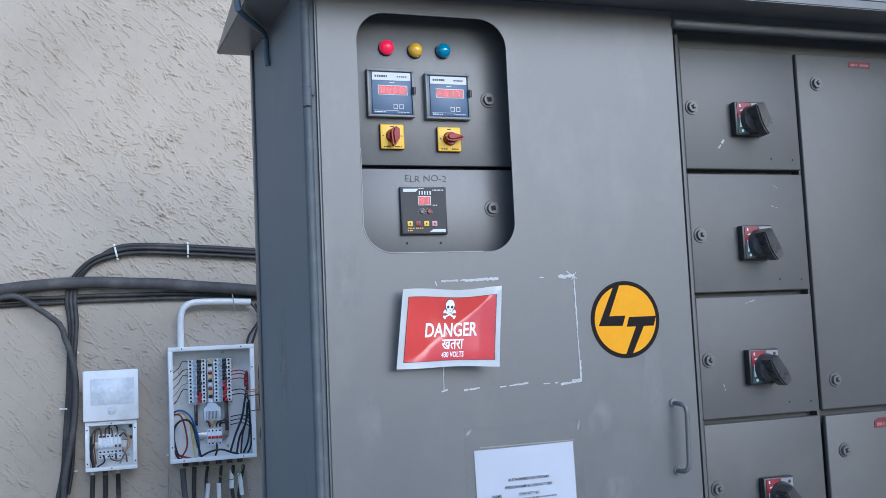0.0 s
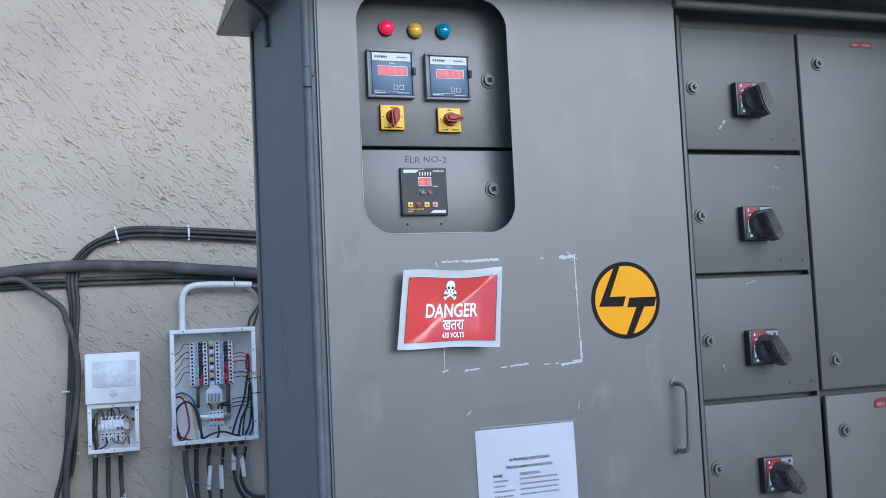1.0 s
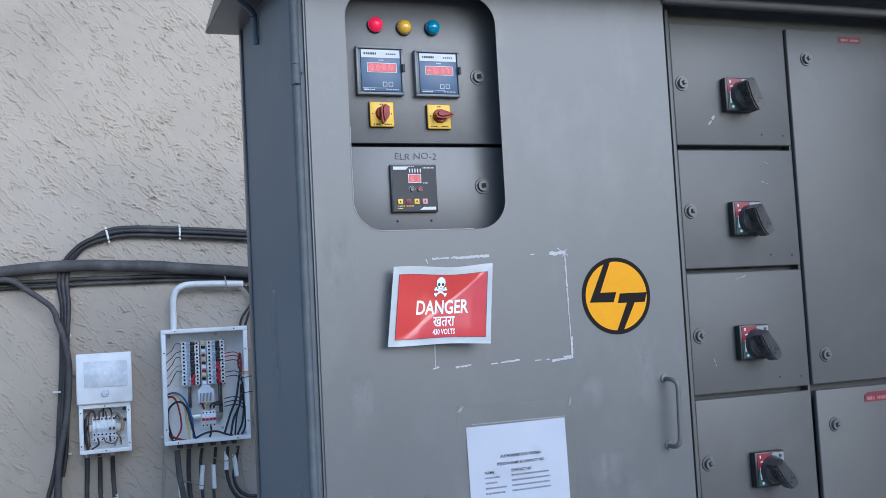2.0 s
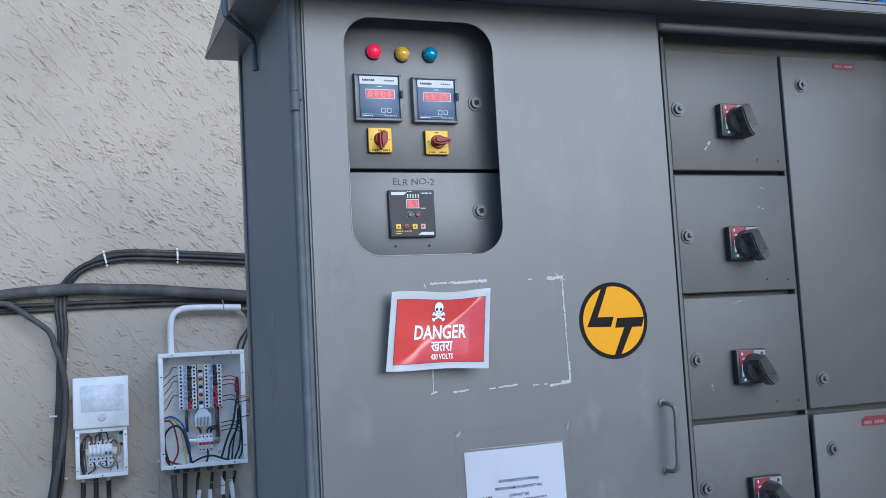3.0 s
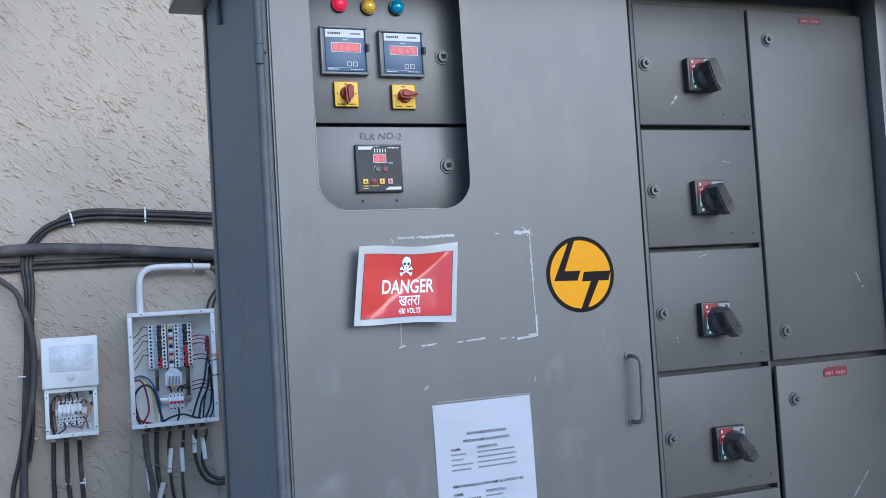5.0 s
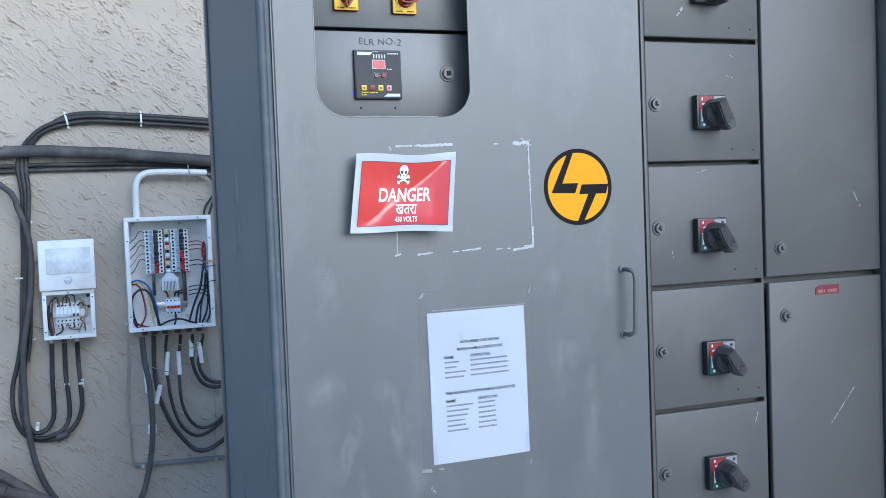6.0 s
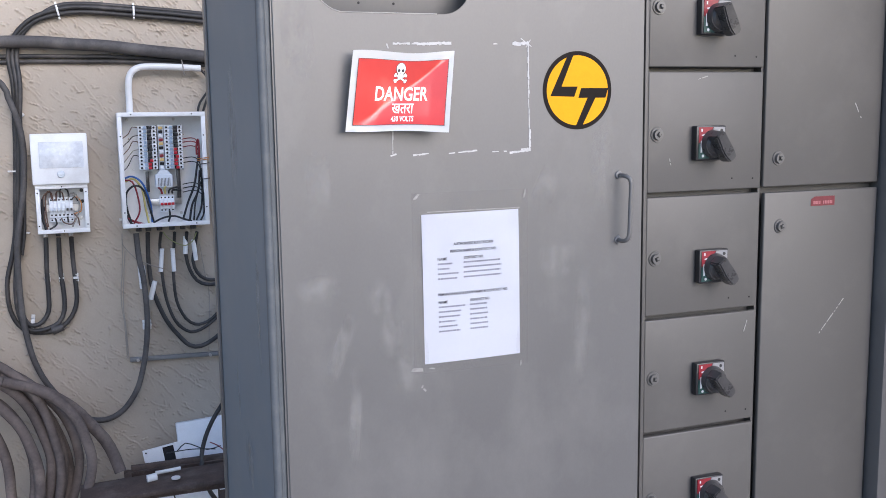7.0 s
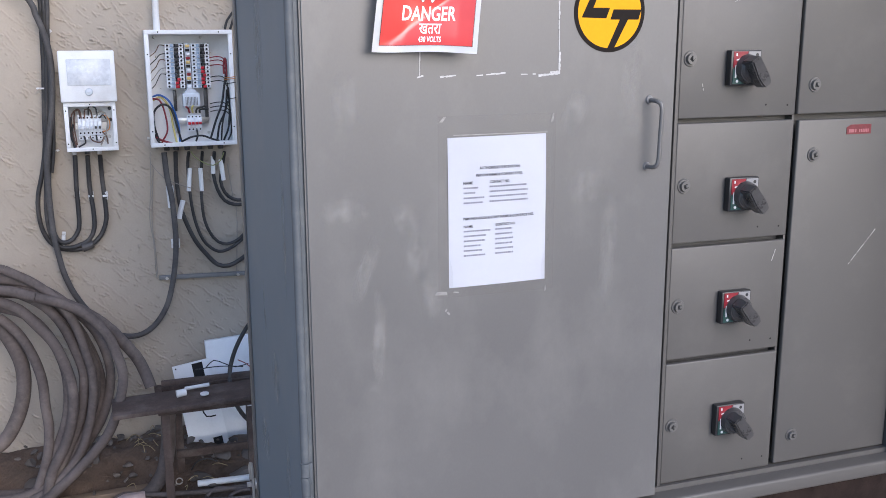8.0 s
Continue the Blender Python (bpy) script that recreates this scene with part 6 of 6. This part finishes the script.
single("pipe_offcut", rod(bmesh.new(), (-0.11, 1.80, 0.430), (-0.02, 1.81, 0.432), 0.007, 12), PVC, "thin white pipe piece on the plank", "pipe")


def leaning_panel(x0, x1, z1, y0, y1, tilt, cut, label):
    """A white sheet-metal cover leaning against the wall."""
    t = thing("metal_cover", label, "metal cover", "leaning covers", at=((x0 + x1) / 2, y0, 0))
    m = Matrix.Translation(((x0 + x1) / 2, y0, -0.030)) @ pose(0, 0, 0, -math.degrees(math.atan2(y1 - y0, z1)), tilt, 0)
    w, h = x1 - x0, z1
    if cut:
        u0, u1, v0, v1 = cut
        bm = bmesh.new()
        box(bm, -w / 2, w / 2, 0, 0.012, 0, v0 * h, 0.0, m=m), box(bm, -w / 2, w / 2, 0, 0.012, v1 * h, h, 0.0, m=m)
        box(bm, -w / 2, -w / 2 + u0 * w, 0, 0.012, v0 * h, v1 * h, 0.0, m=m), box(bm, -w / 2 + u1 * w, w / 2, 0, 0.012, v0 * h, v1 * h, 0.0, m=m)
        part("sheet", bm, WHITE, t, smooth=False)
        part("dark_opening", box(bmesh.new(), -w / 2 + u0 * w, -w / 2 + u1 * w, 0.009, 0.011, v0 * h, v1 * h, m=m), DARK, t, smooth=False)
        part("dark_opening", box(bmesh.new(), w * 0.12, w * 0.36, -0.002, -0.0005, 0.17 * h, 0.27 * h, m=m), DARK, t, smooth=False)
        part("fixing_hole", rod(bmesh.new(), m @ Vector((-w / 2 + 0.012, 0.001, h - 0.012)), m @ Vector((-w / 2 + 0.012, -0.001, h - 0.012)), 0.0035, 8), DARK, t)
    else:
        part("sheet", box(bmesh.new(), -w / 2, w / 2, 0, 0.03, 0, h, 0.003, m=m), WHITE, t)


leaning_panel(-0.070, 0.085, 0.449, 2.08, 2.17, -8.5, (0.50, 0.78, 0.70, 0.985), "white sheet cover with cut-outs leaning against the wall")
leaning_panel(0.030, 0.340, 0.530, 2.11, 2.19, -3.0, None, "plain white metal cover leaning against the wall")
strand("slack_cable", [(0.24, 1.93, 0.70), (0.17, 1.92, 0.64), (0.115, 1.91, 0.565), (0.080, 1.90, 0.49), (0.066, 1.89, 0.42), (0.075, 1.87, 0.34), (0.11, 1.85, 0.27), (0.16, 1.83, 0.23), (0.25, 1.80, 0.20)], 0.0085, RUBBER, "black cable hanging down behind the stand")
strand("curled_wire", [(-0.05, 1.90, 0.36), (-0.045, 1.89, 0.31), (-0.03, 1.885, 0.275), (0.005, 1.885, 0.275)], 0.0028, RUBBER, "short curled black wire under the stand", "wire", "loose wires")
strand("curled_wire", [(-0.10, 1.88, 0.065), (-0.08, 1.875, 0.095), (-0.04, 1.875, 0.105), (0.0, 1.88, 0.085)], 0.003, RUBBER, "short curled black wire under the stand", "wire", "loose wires")
for p, col in (([(-0.02, 1.91, 0.465), (0.01, 1.90, 0.495), (0.05, 1.89, 0.48), (0.09, 1.89, 0.462), (0.14, 1.885, 0.472)], "black"), ([(0.10, 1.89, 0.49), (0.13, 1.88, 0.475), (0.15, 1.875, 0.455)], "red"), ([(-0.06, 1.91, 0.462), (0.03, 1.90, 0.468), (0.12, 1.89, 0.460)], "black")):
    strand("stray_wire", p, 0.002, WIRE[col], "thin stray " + col + " wire on the stand", "wire", "loose wires")
strand("drum_cable", [(-0.175, 1.74, 0.395), (-0.180, 1.76, 0.30), (-0.185, 1.79, 0.20), (-0.205, 1.82, 0.11), (-0.25, 1.83, 0.03), (-0.31, 1.80, 0.0)], 0.027, RUBBER_DUSTY, "thick dusty cable coming down by the stand leg", n=14, wobble=0.003)
single("white_pipe", rod(bmesh.new(), (-0.085, 1.80, 0.040), (0.145, 1.77, 0.047), 0.0125, 16), PVC, "short length of white plastic pipe on the ground", "pipe")
for k, p in enumerate(([(-0.42, 1.78, 0.015), (-0.36, 1.82, 0.03), (-0.28, 1.79, 0.032), (-0.10, 1.75, 0.03), (0.10, 1.735, 0.03), (0.35, 1.72, 0.02)], [(-0.06, 1.72, 0.02), (-0.02, 1.75, 0.035), (0.08, 1.72, 0.03), (0.3, 1.70, 0.02)],
                       [(0.02, 1.69, 0.02), (0.06, 1.71, 0.03), (0.16, 1.70, 0.025), (0.3, 1.69, 0.02)], [(-0.25, 1.70, 0.015), (-0.10, 1.70, 0.02), (0.05, 1.67, 0.02), (0.3, 1.64, 0.02)])):
    strand("ground_cable", p, (0.0095, 0.007, 0.007, 0.008)[k], RUBBER_DUSTY, "dusty cable lying on the ground", "cable", "ground cables", wobble=0.003)
single("timber_batten", box(bmesh.new(), -0.52, -0.20, 1.86, 1.90, 0.0, 0.03, 0.003, m=pose(0, 0, 0, 0, 0, 2)), TIMBER, "weathered timber batten on the ground", "batten")
strand("ring", [(-0.155 + 0.012 * math.cos(0.5 * k), 1.75, 0.085 + 0.012 * math.sin(0.5 * k)) for k in range(13)], 0.0025, WIRE["grey"], "small pale ring on the ground", "ring", step=0.004)


def stone_mesh(seed, r):
    bm, rng = bmesh.new(), random.Random(seed)
    bmesh.ops.create_icosphere(bm, subdivisions=2, radius=r)
    cuts = [(Vector((rng.gauss(0, 1), rng.gauss(0, 1), rng.gauss(0, 1))).normalized(), rng.uniform(0.45, 0.8) * r) for _ in range(7)]
    for v in bm.verts:
        for nrm, dist in cuts:
            over = v.co.dot(nrm) - dist
            if over > 0:
                v.co -= nrm * over
    sx, sy, sz = rng.uniform(0.8, 1.5), rng.uniform(0.7, 1.2), rng.uniform(0.4, 0.8)
    for v in bm.verts:
        v.co = Vector((v.co.x * sx, v.co.y * sy, v.co.z * sz)) * (1 + 0.3 * noise.noise(v.co / r * 1.3 + Vector((seed, 0, 0))))
    return mesh_of("stone", bm, STONE, True)


stones = [stone_mesh(k, 0.02) for k in range(8)]
rng = random.Random(9)
for k in range(120):
    x, y = rng.uniform(-0.75, 0.35), 2.235 - abs(rng.gauss(0, 0.22))
    if y < 1.66:
        continue
    z = 0.10 * max(0.0, min(1.0, (y - 1.75) / 0.5)) * (1 if x < 0.1 else 0.6) + 0.012
    ob = tagged(new("stone", stones[k % 8]), "lump of brown rubble on the earth at the wall foot", "stone", "rubble stones")
    s = rng.choice((0.35, 0.5, 0.6, 0.8, 1.0, 1.3))
    ob.matrix_basis = pose(x, y, z, rng.uniform(-30, 30), rng.uniform(-30, 30), rng.uniform(0, 360)) @ Matrix.Scale(s, 4)
for x, y, z, s, g in ((0.03, 1.93, 0.085, 2.6, 10), (0.13, 1.90, 0.09, 1.6, 70), (-0.06, 1.86, 0.04, 2.0, 120), (0.09, 1.85, 0.035, 1.9, 30), (-0.66, 1.95, 0.06, 3.0, 20), (-0.60, 2.12, 0.09, 2.0, 60), (-0.02, 1.81, 0.03, 1.6, 200)):
    ob = tagged(new("stone", stones[int(s * 10) % 8]), "large flat piece of broken stone by the stand", "stone", "rubble stones")
    ob.matrix_basis = pose(x, y, z, 4, -8, g) @ Matrix.Diagonal((s, s, s * 0.7, 1))
bm, rng = bmesh.new(), random.Random(3)
for k in range(20):
    x, y = rng.uniform(-0.7, 0.25), rng.uniform(1.75, 2.2)
    if k < 9:
        x, y = -0.27 + rng.uniform(-0.05, 0.06), 2.12 + rng.uniform(-0.05, 0.05)
    g, ln, z = rng.uniform(0, 6.3), rng.uniform(0.02, 0.06), 0.10 * max(0.0, min(1.0, (y - 1.75) / 0.5)) + 0.035
    bm.from_mesh(hose([(x, y, z), (x + ln * 0.5 * math.cos(g), y + ln * 0.5 * math.sin(g), z + 0.012), (x + ln * math.cos(g + 0.4), y + ln * math.sin(g + 0.4), z - 0.004)], 0.0014, DRY_LEAF, 5, 0.01))
tagged(new("dry_straw", mesh_of("dry_straw", bm, DRY_LEAF)), "dry straw and twigs strewn over the earth", "straw", kind="stuff")
rag = grid_mesh("rag", np.linspace(-0.55, -0.28, 30), np.linspace(1.72, 1.80, 14), lambda X, Y: (X, Y, 0.02 + 0.03 * value_noise(X / 0.05, Y / 0.03, 41) * smooth(1.72, 1.74, Y)), CLOTH)
single("rag", rag, None, "crumpled pale pink cloth lying on the ground", "cloth")

# earth strip on the side of the panel
strip = thing("earth_terminal", "small earth terminal bolted to the side of the panel", "earth terminal", at=(-0.01, 0.68, 0.54))
bm = rod(bmesh.new(), (0.0, 0.685, 0.545), (-0.030, 0.685, 0.545), 0.008, 6)
rod(bm, (-0.006, 0.685, 0.545), (-0.010, 0.685, 0.545), 0.015, 16)
part("bolt", bm, STEEL, strip)
part("earth_loop", hose([(-0.018, 0.685, 0.56), (-0.022, 0.68, 0.60), (-0.018, 0.672, 0.61), (-0.016, 0.668, 0.57), (-0.016, 0.664, 0.50), (-0.02, 0.66, 0.30)], 0.004, WIRE["grey"], 8, 0.01), None, strip)

# ---- above and beyond the panel ----
single("downpipe", box(bmesh.new(), 2.432, 2.494, WALL - 0.045, WALL - 0.008, 2.2, 5.4, 0.006), RED_OXIDE, "red-brown painted downpipe on the stucco wall", "downpipe")
board = thing("blue_sign", "blue sign board with white lettering at the wall corner", "sign", at=(3.60, 2.2, 3.3))
part("board", box(bmesh.new(), 3.458, 3.632, 2.19, 2.215, 3.28, 4.3, 0.002), BLUE_SIGN, board)
bm = bmesh.new()
add_text(bm, "N", lambda x, z: (3.570 + x, 2.188, 3.515 + z), width=0.068, height=0.145, bold=0.035)
part("letter", bm, WHITE, board, "white letter N", smooth=False)
single("grey_cladding", box(bmesh.new(), 3.650, 4.6, 2.40, 2.60, 3.52, 5.5), GREY_SHEET, "dark grey sheet cladding beside the sign", "cladding", kind="structure")
single("far_building", box(bmesh.new(), 3.0, 12.0, 6.0, 6.4, -0.1, 9.0), FAR_WALL, "pale rendered building wall further back", "building", kind="structure")
for k, (p, q) in enumerate((((3.38, 2.12, 3.36), (4.6, 2.05, 3.95)), ((3.40, 2.13, 3.35), (4.7, 2.0, 3.82)))):
    strand("overhead_cable", [(3.0, 2.246, 3.14), p, tuple((Vector(p) + Vector(q)) / 2 + Vector((0, 0, -0.03))), q, (7.0, 6.02, 5.2 - 0.4 * k)], 0.012, RUBBER, "black overhead cable crossing beside the building", "cable", "overhead cables", step=0.1)
